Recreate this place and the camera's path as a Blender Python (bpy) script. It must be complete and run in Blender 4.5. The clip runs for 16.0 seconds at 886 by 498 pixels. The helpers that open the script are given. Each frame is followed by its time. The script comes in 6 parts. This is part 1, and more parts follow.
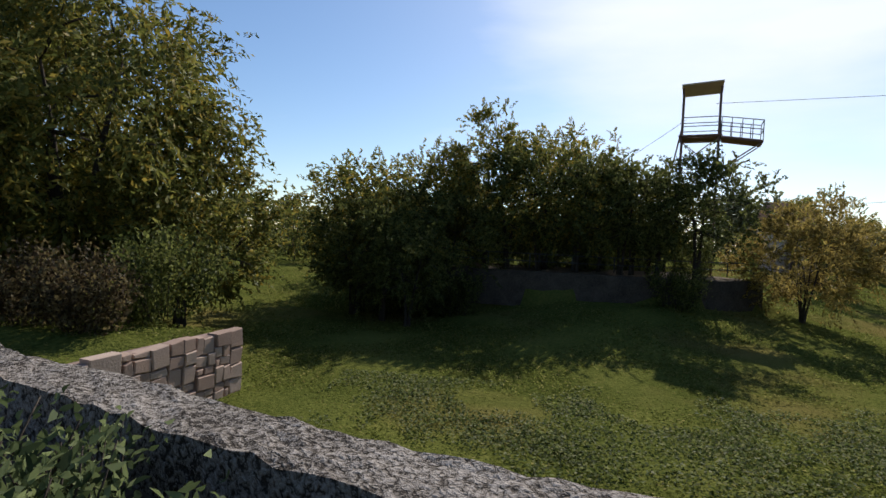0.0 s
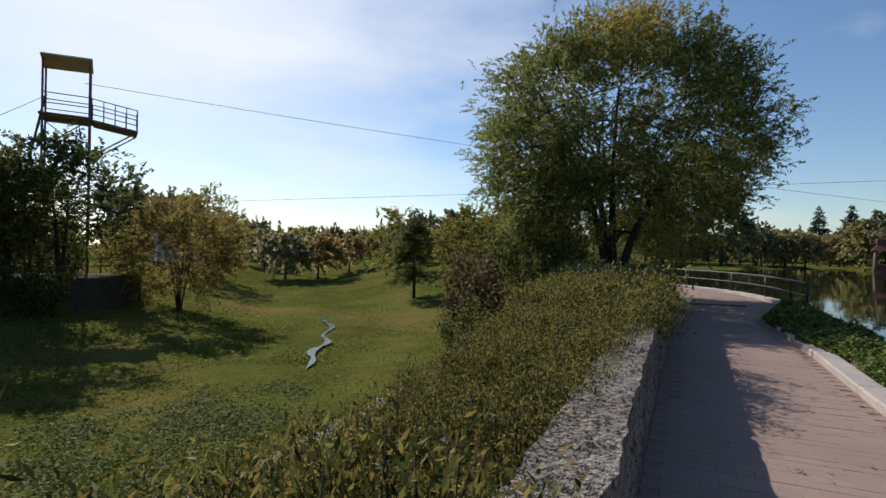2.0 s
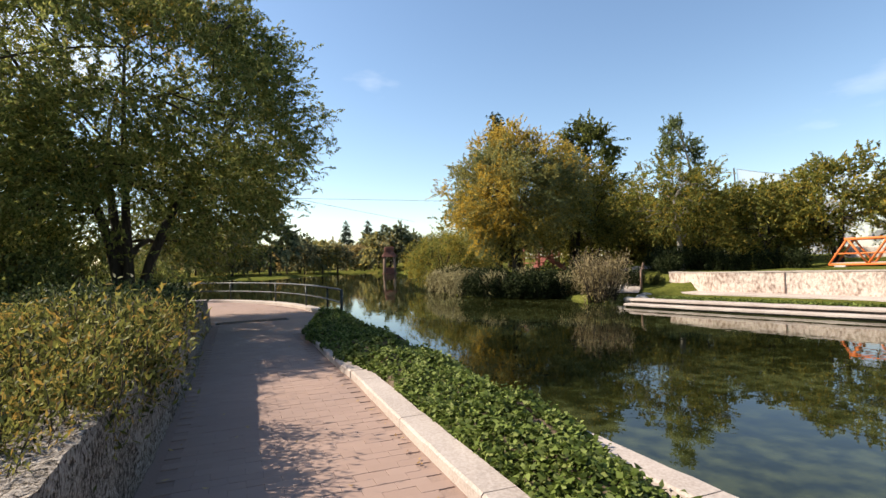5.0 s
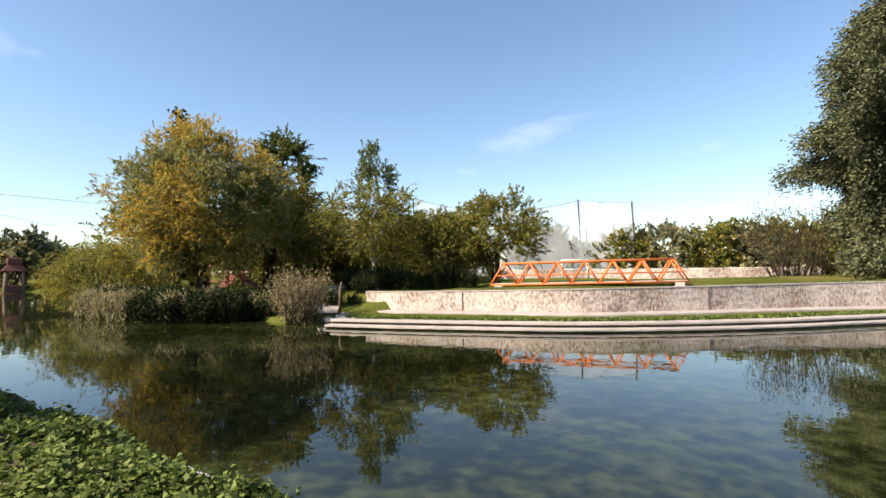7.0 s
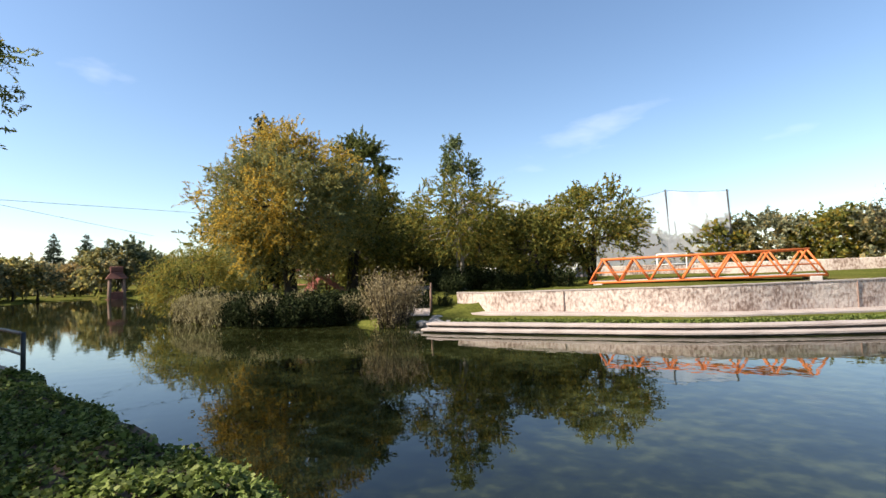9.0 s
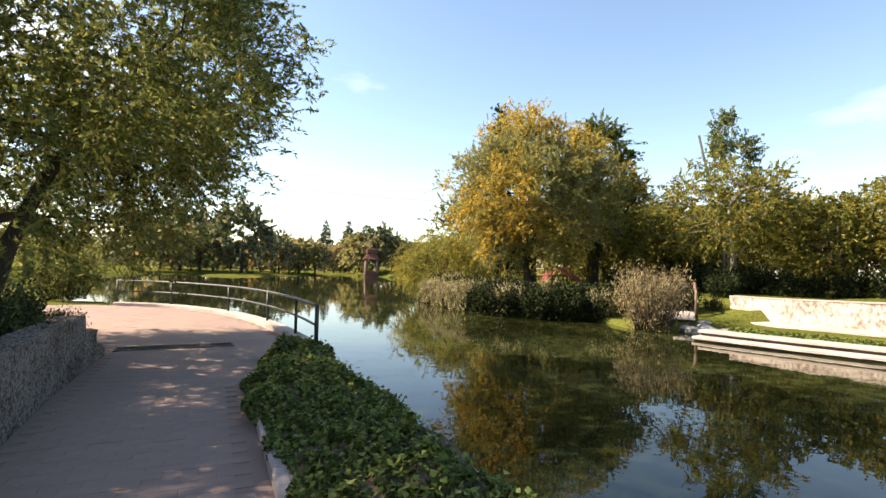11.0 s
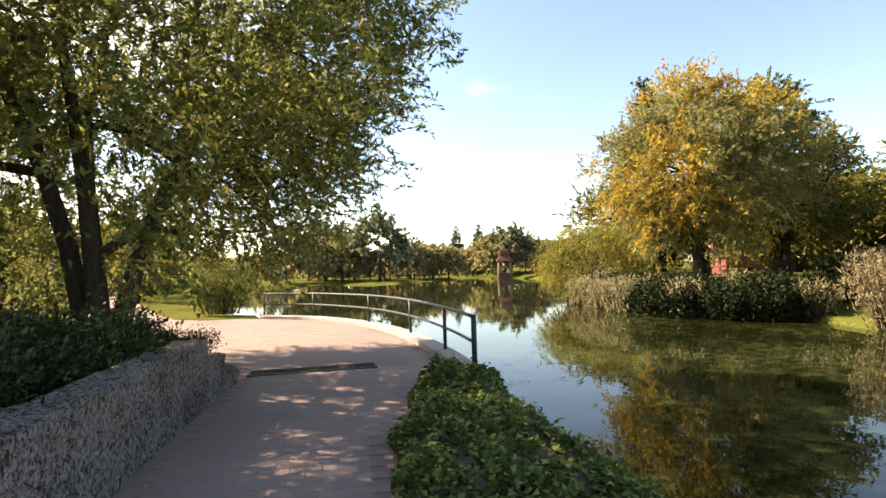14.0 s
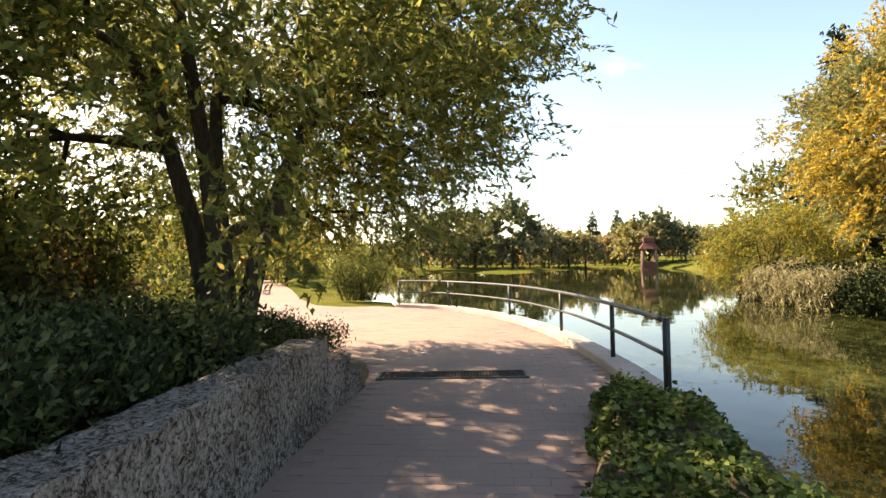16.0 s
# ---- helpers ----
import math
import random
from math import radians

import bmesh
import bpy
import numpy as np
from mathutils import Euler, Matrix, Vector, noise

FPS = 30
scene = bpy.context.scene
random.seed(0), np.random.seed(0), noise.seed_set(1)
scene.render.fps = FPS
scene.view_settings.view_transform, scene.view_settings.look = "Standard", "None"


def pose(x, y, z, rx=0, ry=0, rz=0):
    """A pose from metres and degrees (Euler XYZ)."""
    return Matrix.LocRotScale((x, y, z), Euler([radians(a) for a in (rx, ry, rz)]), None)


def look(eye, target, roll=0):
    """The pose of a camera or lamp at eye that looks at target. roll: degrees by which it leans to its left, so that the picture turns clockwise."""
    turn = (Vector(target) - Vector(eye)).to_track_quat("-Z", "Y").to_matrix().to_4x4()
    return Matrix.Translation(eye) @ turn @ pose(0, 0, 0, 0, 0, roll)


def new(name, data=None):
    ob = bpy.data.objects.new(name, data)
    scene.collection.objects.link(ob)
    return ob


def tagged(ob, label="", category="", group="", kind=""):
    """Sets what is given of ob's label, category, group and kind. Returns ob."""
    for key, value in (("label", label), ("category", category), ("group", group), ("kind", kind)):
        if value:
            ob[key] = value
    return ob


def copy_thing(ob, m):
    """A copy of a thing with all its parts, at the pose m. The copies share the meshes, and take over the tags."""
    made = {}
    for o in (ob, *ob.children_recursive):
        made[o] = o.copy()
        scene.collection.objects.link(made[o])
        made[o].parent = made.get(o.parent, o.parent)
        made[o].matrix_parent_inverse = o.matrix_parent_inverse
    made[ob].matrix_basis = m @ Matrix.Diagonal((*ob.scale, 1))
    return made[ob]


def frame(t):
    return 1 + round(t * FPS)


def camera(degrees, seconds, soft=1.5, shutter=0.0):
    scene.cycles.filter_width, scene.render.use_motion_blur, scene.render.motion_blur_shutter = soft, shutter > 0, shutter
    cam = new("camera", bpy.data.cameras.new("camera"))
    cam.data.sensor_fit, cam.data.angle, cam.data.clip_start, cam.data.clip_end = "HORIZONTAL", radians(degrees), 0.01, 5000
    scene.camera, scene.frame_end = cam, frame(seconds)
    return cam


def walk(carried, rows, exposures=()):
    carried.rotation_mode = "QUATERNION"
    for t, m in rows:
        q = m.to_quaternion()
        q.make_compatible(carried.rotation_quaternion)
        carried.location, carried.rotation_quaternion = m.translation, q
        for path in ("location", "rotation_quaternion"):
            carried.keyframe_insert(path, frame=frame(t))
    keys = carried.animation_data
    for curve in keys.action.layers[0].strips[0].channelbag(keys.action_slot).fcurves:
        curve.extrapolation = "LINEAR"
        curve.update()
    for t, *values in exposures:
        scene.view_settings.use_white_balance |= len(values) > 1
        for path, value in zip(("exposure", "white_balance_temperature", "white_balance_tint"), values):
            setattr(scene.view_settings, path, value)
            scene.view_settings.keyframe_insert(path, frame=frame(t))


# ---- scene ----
# ---- camera and walk ----
cam = camera(81.0, 16.0)
EXPOSURES = [(0.0, 0.08, 6400, 10), (2.0, -0.05, 6400, 10), (3.7, 0.35, 6700, 10), (5.8, 1.1, 7600, 11), (6.5, 0.96, 7300, 11), (7.2, 0.98, 7300, 11), (8.5, 1.0, 7200, 11), (9.4, 0.9, 7100, 13), (10.2, 1.32, 7800, 13), (12.3, 1.6, 8300, 15), (14.0, 1.72, 8700, 16), (16.0, 1.82, 9500, 15)]
PATH = [
    (0.0, pose(0.000, -0.000, 1.614, 88.62, -2.81, 6.04)),
    (0.5, pose(0.399, -0.019, 1.615, 89.56, -1.55, -0.91)),
    (1.0, pose(0.912, -0.018, 1.612, 90.57, -1.61, -18.18)),
    (1.5, pose(1.407, 0.085, 1.618, 90.69, -1.12, -37.72)),
    (2.0, pose(1.854, 0.039, 1.616, 90.11, -0.95, -52.79)),
    (2.5, pose(2.374, 0.027, 1.606, 89.86, -0.80, -63.25)),
    (3.0, pose(2.865, 0.014, 1.602, 90.49, -0.71, -71.56)),
    (3.5, pose(3.318, 0.039, 1.606, 90.87, -0.42, -80.57)),
    (5.8, pose(5.364, 0.223, 1.604, 91.57, 2.38, -111.62)),
    (6.0, pose(5.517, 0.187, 1.604, 91.69, 2.45, -115.76)),
    (6.5, pose(5.896, 0.096, 1.608, 92.16, 1.40, -125.25)),
    (7.0, pose(6.261, -0.003, 1.616, 92.67, 0.59, -132.82)),
    (7.5, pose(6.632, -0.054, 1.624, 92.63, 0.28, -138.64)),
    (8.0, pose(7.015, -0.104, 1.629, 92.77, 1.32, -143.40)),
    (8.5, pose(7.481, -0.112, 1.635, 92.69, 1.69, -138.02)),
    (9.0, pose(8.080, -0.002, 1.639, 92.76, 1.86, -125.48)),
    (9.5, pose(8.666, 0.066, 1.627, 92.26, 2.01, -111.16)),
    (10.0, pose(9.114, 0.168, 1.622, 92.05, 0.58, -104.67)),
    (10.2, pose(9.271, 0.204, 1.621, 91.91, -0.18, -103.88)),
    (12.5, pose(10.860, 0.548, 1.603, 92.87, -0.23, -97.66)),
    (13.0, pose(11.256, 0.558, 1.603, 93.11, 0.19, -96.00)),
    (13.5, pose(11.674, 0.635, 1.581, 93.18, 0.85, -93.03)),
    (14.0, pose(12.114, 0.742, 1.542, 92.16, 1.68, -87.30)),
    (14.5, pose(12.569, 0.873, 1.527, 91.59, 1.93, -80.53)),
    (15.0, pose(12.970, 1.013, 1.517, 91.39, 1.88, -78.49)),
    (15.5, pose(13.346, 1.109, 1.514, 91.16, 1.79, -76.25)),
    (16.0, pose(13.695, 1.283, 1.525, 91.19, 1.23, -72.89)),
]
walk(cam, PATH, EXPOSURES)

# ---- world, sun ----
SUN_YAW, SUN_EL = -19.0, 38.0
world = bpy.data.worlds.new("sky")
scene.world = world
world.use_nodes = True
wn, wl = world.node_tree.nodes, world.node_tree.links
wn.clear()
w_out, w_bg = wn.new("ShaderNodeOutputWorld"), wn.new("ShaderNodeBackground")
w_sky = wn.new("ShaderNodeTexSky")
w_sky.sky_type, w_sky.sun_disc = "NISHITA", False
w_sky.sun_elevation, w_sky.sun_rotation = radians(SUN_EL), radians(-SUN_YAW)
w_sky.air_density, w_sky.dust_density, w_sky.ozone_density = 1.0, 0.45, 3.0
# thin high cloud, stretched, from one noise over the whole dome
w_tc, w_map, w_noise = wn.new("ShaderNodeTexCoord"), wn.new("ShaderNodeMapping"), wn.new("ShaderNodeTexNoise")
w_map.inputs["Scale"].default_value = (1.1, 1.6, 4.5)
w_map.inputs["Location"].default_value = (0.35, 0.1, 0.2)
w_noise.inputs["Scale"].default_value, w_noise.inputs["Detail"].default_value = 1.6, 9
w_ramp, w_mix = wn.new("ShaderNodeValToRGB"), wn.new("ShaderNodeMixRGB")
w_ramp.color_ramp.elements[0].position, w_ramp.color_ramp.elements[1].position = 0.52, 0.95
w_ramp.color_ramp.elements[1].color = (0.8, 0.8, 0.8, 1)
w_mix.inputs["Color2"].default_value = (9.5, 9.7, 10.0, 1)
wl.new(w_tc.outputs["Generated"], w_map.inputs["Vector"])
wl.new(w_map.outputs["Vector"], w_noise.inputs["Vector"])
w_dot, w_more, w_fac = wn.new("ShaderNodeVectorMath"), wn.new("ShaderNodeMapRange"), wn.new("ShaderNodeMath")
w_dot.operation, w_fac.operation = "DOT_PRODUCT", "MULTIPLY_ADD"
w_dot.inputs[1].default_value = (0.45, 0.78, 0.43)
w_more.inputs["From Min"].default_value, w_more.inputs["From Max"].default_value = 0.74, 0.98
w_more.inputs["To Min"].default_value, w_more.inputs["To Max"].default_value = -0.13, 0.30
w_fac.inputs[1].default_value = 1.0
wl.new(w_tc.outputs["Generated"], w_dot.inputs[0])
wl.new(w_dot.outputs["Value"], w_more.inputs["Value"])
wl.new(w_noise.outputs["Fac"], w_fac.inputs[0])
wl.new(w_more.outputs["Result"], w_fac.inputs[2])
wl.new(w_fac.outputs[0], w_ramp.inputs["Fac"])
wl.new(w_ramp.outputs["Color"], w_mix.inputs["Fac"])
w_sat = wn.new("ShaderNodeHueSaturation")
w_sat.inputs["Saturation"].default_value = 1.06
w_sat.inputs["Value"].default_value = 1.14
wl.new(w_sky.outputs["Color"], w_sat.inputs["Color"])
wl.new(w_sat.outputs["Color"], w_mix.inputs["Color1"])
wl.new(w_mix.outputs["Color"], w_bg.inputs["Color"])
wl.new(w_bg.outputs["Background"], w_out.inputs["Surface"])
w_bg.inputs["Strength"].default_value = 0.105

sun = new("sun", bpy.data.lights.new("sun", "SUN"))
sun.data.energy, sun.data.angle, sun.data.color = 5.0, radians(0.55), (1.0, 0.95, 0.87)
_sd = Vector((-math.sin(radians(SUN_YAW)) * math.cos(radians(SUN_EL)), math.cos(radians(SUN_YAW)) * math.cos(radians(SUN_EL)), math.sin(radians(SUN_EL))))
sun.matrix_world = look(_sd * 100, (0, 0, 0))


# ---- materials ----
def mat(name, base, rough=0.8, metal=0.0, stops=None, scale=3.0, fine=40.0, bump=0.3, bump_scale=None, spec=0.3,
        leaf=0.0, random_by=None, patch=None, voronoi=0.0, chips=0.0, stretch=(1, 1, 1), bump_dist=0.02, bump_detail=5):
    """A node material. stops: colours of a ramp over two noises (or over a random value by piece); patch: a second colour in
    broad patches; leaf: share of light let through."""
    m = bpy.data.materials.new(name)
    m.use_nodes = True
    n, l = m.node_tree.nodes, m.node_tree.links
    b = n["Principled BSDF"]
    b.inputs["Roughness"].default_value, b.inputs["Metallic"].default_value = rough, metal
    b.inputs["Specular IOR Level"].default_value = spec
    tc, mp = n.new("ShaderNodeTexCoord"), n.new("ShaderNodeMapping")
    mp.inputs["Scale"].default_value = stretch
    l.new(tc.outputs["Object"], mp.inputs["Vector"])
    vec = mp.outputs["Vector"]
    big, small = n.new("ShaderNodeTexNoise"), n.new("ShaderNodeTexNoise")
    big.inputs["Scale"].default_value, big.inputs["Detail"].default_value = scale, 5
    small.inputs["Scale"].default_value, small.inputs["Detail"].default_value = fine, 4
    l.new(vec, big.inputs["Vector"]), l.new(vec, small.inputs["Vector"])
    add = n.new("ShaderNodeMath")
    add.operation = "MULTIPLY_ADD"
    add.inputs[1].default_value = 0.55
    l.new(small.outputs["Fac"], add.inputs[0])
    half = n.new("ShaderNodeMath")
    half.operation = "MULTIPLY"
    half.inputs[1].default_value = 0.5
    l.new(big.outputs["Fac"], half.inputs[0])
    l.new(half.outputs[0], add.inputs[2])
    fac = add.outputs[0]
    if random_by:
        if random_by == "island":
            r = n.new("ShaderNodeNewGeometry").outputs["Random Per Island"]
        else:
            r = n.new("ShaderNodeObjectInfo").outputs["Random"]
        mx = n.new("ShaderNodeMath")
        mx.operation = "MULTIPLY_ADD"
        mx.inputs[1].default_value = 0.55 if random_by == "object" or not leaf else 0.75
        h2 = n.new("ShaderNodeMath")
        h2.operation = "MULTIPLY"
        h2.inputs[1].default_value = 0.45
        l.new(fac, h2.inputs[0])
        l.new(r, mx.inputs[0])
        l.new(h2.outputs[0], mx.inputs[2])
        fac = mx.outputs[0]
    chip_height = None
    if chips:
        # pebble-dash: cells of two sizes; gaps painted dark for pit shade and dirt
        warp = n.new("ShaderNodeMixRGB")
        warp.inputs["Fac"].default_value = 0.06
        l.new(vec, warp.inputs["Color1"])
        l.new(small.outputs["Color"], warp.inputs["Color2"])
        va, vb, vm, vs = n.new("ShaderNodeTexVoronoi"), n.new("ShaderNodeTexVoronoi"), n.new("ShaderNodeMath"), n.new("ShaderNodeMath")
        va.inputs["Scale"].default_value, vb.inputs["Scale"].default_value = chips, chips * 0.43
        l.new(warp.outputs["Color"], va.inputs["Vector"]), l.new(warp.outputs["Color"], vb.inputs["Vector"])
        vm.operation, vs.operation = "MULTIPLY", "MULTIPLY_ADD"
        l.new(va.outputs["Distance"], vm.inputs[0]), l.new(vb.outputs["Distance"], vm.inputs[1])
        l.new(vm.outputs[0], vs.inputs[0])
        vs.inputs[1].default_value = -1.1
        add2 = n.new("ShaderNodeMath")
        add2.operation = "ADD"
        add2.inputs[1].default_value = 0.27
        l.new(fac, add2.inputs[0])
        l.new(add2.outputs[0], vs.inputs[2])
        fac = vs.outputs[0]
        chip_height = fac
    if stops:
        ramp = n.new("ShaderNodeValToRGB")
        cr = ramp.color_ramp
        while len(cr.elements) < len(stops):
            cr.elements.new(0.5)
        for e, (p, c) in zip(cr.elements, stops):
            e.position, e.color = p, (*c, 1)
        l.new(fac, ramp.inputs["Fac"])
        col = ramp.outputs["Color"]
    else:
        rgb = n.new("ShaderNodeRGB")
        rgb.outputs[0].default_value = (*base, 1)
        col = rgb.outputs[0]
    if patch:
        pc, ps, plo, phi = patch
        pn, pr, pm = n.new("ShaderNodeTexNoise"), n.new("ShaderNodeMapRange"), n.new("ShaderNodeMixRGB")
        pn.inputs["Scale"].default_value, pn.inputs["Detail"].default_value = ps, 3
        l.new(vec, pn.inputs["Vector"])
        l.new(pn.outputs["Fac"], pr.inputs["Value"])
        pr.inputs["From Min"].default_value, pr.inputs["From Max"].default_value = plo, phi
        l.new(pr.outputs["Result"], pm.inputs["Fac"])
        l.new(col, pm.inputs["Color1"])
        pm.inputs["Color2"].default_value = (*pc, 1)
        col = pm.outputs["Color"]
    l.new(col, b.inputs["Base Color"])
    if bump:
        bp = n.new("ShaderNodeBump")
        bp.inputs["Strength"].default_value, bp.inputs["Distance"].default_value = bump, bump_dist
        if chip_height is not None:
            l.new(chip_height, bp.inputs["Height"])
        elif voronoi:
            v = n.new("ShaderNodeTexVoronoi")
            v.inputs["Scale"].default_value = voronoi
            l.new(vec, v.inputs["Vector"])
            l.new(v.outputs["Distance"], bp.inputs["Height"])
        elif bump_scale:
            bn = n.new("ShaderNodeTexNoise")
            bn.inputs["Scale"].default_value, bn.inputs["Detail"].default_value = bump_scale, bump_detail
            l.new(vec, bn.inputs["Vector"])
            l.new(bn.outputs["Fac"], bp.inputs["Height"])
        else:
            l.new(small.outputs["Fac"], bp.inputs["Height"])
        l.new(bp.outputs["Normal"], b.inputs["Normal"])
    if leaf:
        t, mx = n.new("ShaderNodeBsdfTranslucent"), n.new("ShaderNodeMixShader")
        mx.inputs["Fac"].default_value = leaf
        l.new(col, t.inputs["Color"])
        l.new(b.outputs["BSDF"], mx.inputs[1])
        l.new(t.outputs["BSDF"], mx.inputs[2])
        l.new(mx.outputs["Shader"], n["Material Output"].inputs["Surface"])
    return m


def foliage(name, dark, mid, light, accent=None, patch=None, leaf=0.45, rough=0.6, spec=0.12):
    dark, mid, light = (tuple(v * k for v in c) for c, k in ((dark, 0.6), (mid, 0.85), (light, 1.05)))
    stops = [(0.15, dark), (0.5, mid), (0.78, light)]
    if accent:
        stops.append((0.9, accent))
    return mat(name, mid, rough=rough, stops=stops, scale=0.5, fine=3.0, bump=0, spec=spec, leaf=leaf, random_by="island", patch=patch)


M_grass = mat("meadow_grass", (0.1, 0.14, 0.03), 0.95, stops=[(0.3, (0.028, 0.036, 0.008)), (0.45, (0.07, 0.08, 0.018)), (0.6, (0.11, 0.116, 0.028)), (0.8, (0.17, 0.15, 0.042))],
              scale=0.35, fine=9.0, bump=0.9, bump_scale=14.0, bump_dist=0.06, spec=0.0, patch=((0.17, 0.13, 0.045), 0.16, 0.52, 0.74))
M_path = mat("path_paver", (0.320, 0.240, 0.208), 0.85, stops=[(0.1, (0.268, 0.181, 0.146)), (0.5, (0.284, 0.193, 0.157)), (0.9, (0.302, 0.208, 0.170))],
             scale=0.8, fine=60, bump=0.25, bump_dist=0.004, random_by="object", patch=((0.225, 0.156, 0.133), 0.5, 0.48, 0.75))
M_pathj = mat("path_paver_joined", (0.320, 0.240, 0.208), 0.85, stops=[(0.1, (0.268, 0.181, 0.146)), (0.5, (0.284, 0.193, 0.157)), (0.9, (0.302, 0.208, 0.170))],
              scale=0.8, fine=60, bump=0.25, bump_dist=0.004, random_by="island", patch=((0.225, 0.156, 0.133), 0.5, 0.48, 0.75))
M_mortar = mat("joint_mortar", (0.240, 0.184, 0.152), 0.95, stops=[(0.3, (0.232, 0.158, 0.128)), (0.7, (0.276, 0.188, 0.153))], fine=70, bump=0.3)
# the darkest stop paints shade and dirt into the pits between chips
M_rough = mat("roughcast", (0.3, 0.27, 0.24), 0.95, stops=[(0.32, (0.05, 0.04, 0.032)), (0.44, (0.165, 0.138, 0.115)), (0.6, (0.25, 0.215, 0.185)), (0.78, (0.34, 0.3, 0.265))], scale=2.0, fine=30,
              bump=0.8, bump_dist=0.03, spec=0.1, stretch=(1, 1, 0.8), chips=74)
M_conc = mat("kerb_concrete", (0.5, 0.44, 0.4), 0.9, stops=[(0.3, (0.24, 0.195, 0.17)), (0.55, (0.39, 0.33, 0.295)), (0.8, (0.5, 0.44, 0.4))], scale=1.2, fine=45, bump=0.4, bump_dist=0.006)
M_bank = mat("bank_wall_plaster", (0.6, 0.5, 0.44), 0.95, stops=[(0.42, (0.22, 0.155, 0.125)), (0.5, (0.4, 0.315, 0.27)), (0.6, (0.56, 0.48, 0.42))], scale=0.7, fine=11, bump=0.8, bump_scale=18, bump_dist=0.04, spec=0.15, stretch=(1, 1, 0.6))
M_stone = mat("rubble_stone", (0.42, 0.3, 0.24), 0.9, stops=[(0.1, (0.22, 0.145, 0.11)), (0.45, (0.37, 0.255, 0.195)), (0.9, (0.47, 0.36, 0.29))], scale=2, fine=25, bump=0.6, bump_dist=0.015, random_by="object")
M_soil = mat("bed_soil", (0.1, 0.075, 0.05), 1.0, stops=[(0.3, (0.045, 0.033, 0.022)), (0.7, (0.16, 0.12, 0.085))], scale=2, fine=25, bump=0.8, bump_dist=0.03, spec=0.1)
M_bark = mat("bark", (0.1, 0.08, 0.06), 0.95, stops=[(0.3, (0.022, 0.017, 0.013)), (0.7, (0.085, 0.068, 0.052))], scale=4, fine=22, bump=0.9, bump_dist=0.03, spec=0.1, stretch=(1, 1, 0.25))
M_barkpale = mat("pale_bark", (0.25, 0.22, 0.18), 0.95, stops=[(0.3, (0.14, 0.12, 0.1)), (0.7, (0.32, 0.29, 0.25))], scale=4, fine=22, bump=0.7, bump_dist=0.02, stretch=(1, 1, 0.25))
M_rail = mat("dark_painted_steel", (0.018, 0.022, 0.022), 0.55, 0.0, stops=[(0.3, (0.012, 0.015, 0.015)), (0.75, (0.035, 0.04, 0.04))], fine=30, bump=0.1, spec=0.5)
M_rust = mat("rusty_steel", (0.15, 0.08, 0.055), 0.7, 0.3, stops=[(0.3, (0.09, 0.05, 0.04)), (0.6, (0.2, 0.11, 0.08)), (0.85, (0.28, 0.2, 0.17))], scale=2, fine=18, bump=0.3)
M_orange = mat("orange_paint", (0.62, 0.15, 0.04), 0.5, stops=[(0.2, (0.42, 0.09, 0.03)), (0.6, (0.66, 0.17, 0.045)), (0.9, (0.72, 0.26, 0.1))], scale=2, fine=20, bump=0.15)
M_red = mat("red_paint", (0.3, 0.07, 0.05), 0.6, stops=[(0.2, (0.15, 0.045, 0.035)), (0.8, (0.27, 0.085, 0.06))], scale=2, fine=20, bump=0.1)
M_wood = mat("weathered_wood", (0.16, 0.1, 0.07), 0.85, stops=[(0.3, (0.08, 0.05, 0.035)), (0.7, (0.22, 0.14, 0.1))], scale=3, fine=20, bump=0.5, stretch=(1, 1, 0.2))
M_pole = mat("dark_pole", (0.04, 0.04, 0.04), 0.6, stops=[(0.3, (0.03, 0.03, 0.03)), (0.7, (0.07, 0.065, 0.06))], fine=20, bump=0.1)
M_white = mat("white_paint", (0.75, 0.74, 0.71), 0.6, stops=[(0.2, (0.6, 0.59, 0.56)), (0.8, (0.8, 0.79, 0.77))], fine=20, bump=0.1)
M_roof = mat("clay_roof", (0.35, 0.17, 0.11), 0.9, stops=[(0.3, (0.22, 0.11, 0.075)), (0.7, (0.42, 0.22, 0.15))], scale=2, fine=20, bump=0.4)
M_rock = mat("grey_rock", (0.4, 0.37, 0.33), 0.9, stops=[(0.3, (0.24, 0.215, 0.19)), (0.7, (0.5, 0.46, 0.42))], scale=2, fine=14, bump=0.7, bump_dist=0.03)
M_pave = mat("pale_concrete", (0.5, 0.47, 0.43), 0.9, stops=[(0.3, (0.4, 0.37, 0.34)), (0.7, (0.56, 0.53, 0.49))], scale=0.6, fine=15, bump=0.2)
M_dead = mat("dry_leaf", (0.3, 0.17, 0.07), 0.8, stops=[(0.1, (0.18, 0.09, 0.035)), (0.9, (0.46, 0.3, 0.12))], fine=20, bump=0, random_by="island", leaf=0.2)
M_dry = foliage("dry_reed", (0.12, 0.09, 0.045), (0.24, 0.185, 0.095), (0.36, 0.29, 0.16))

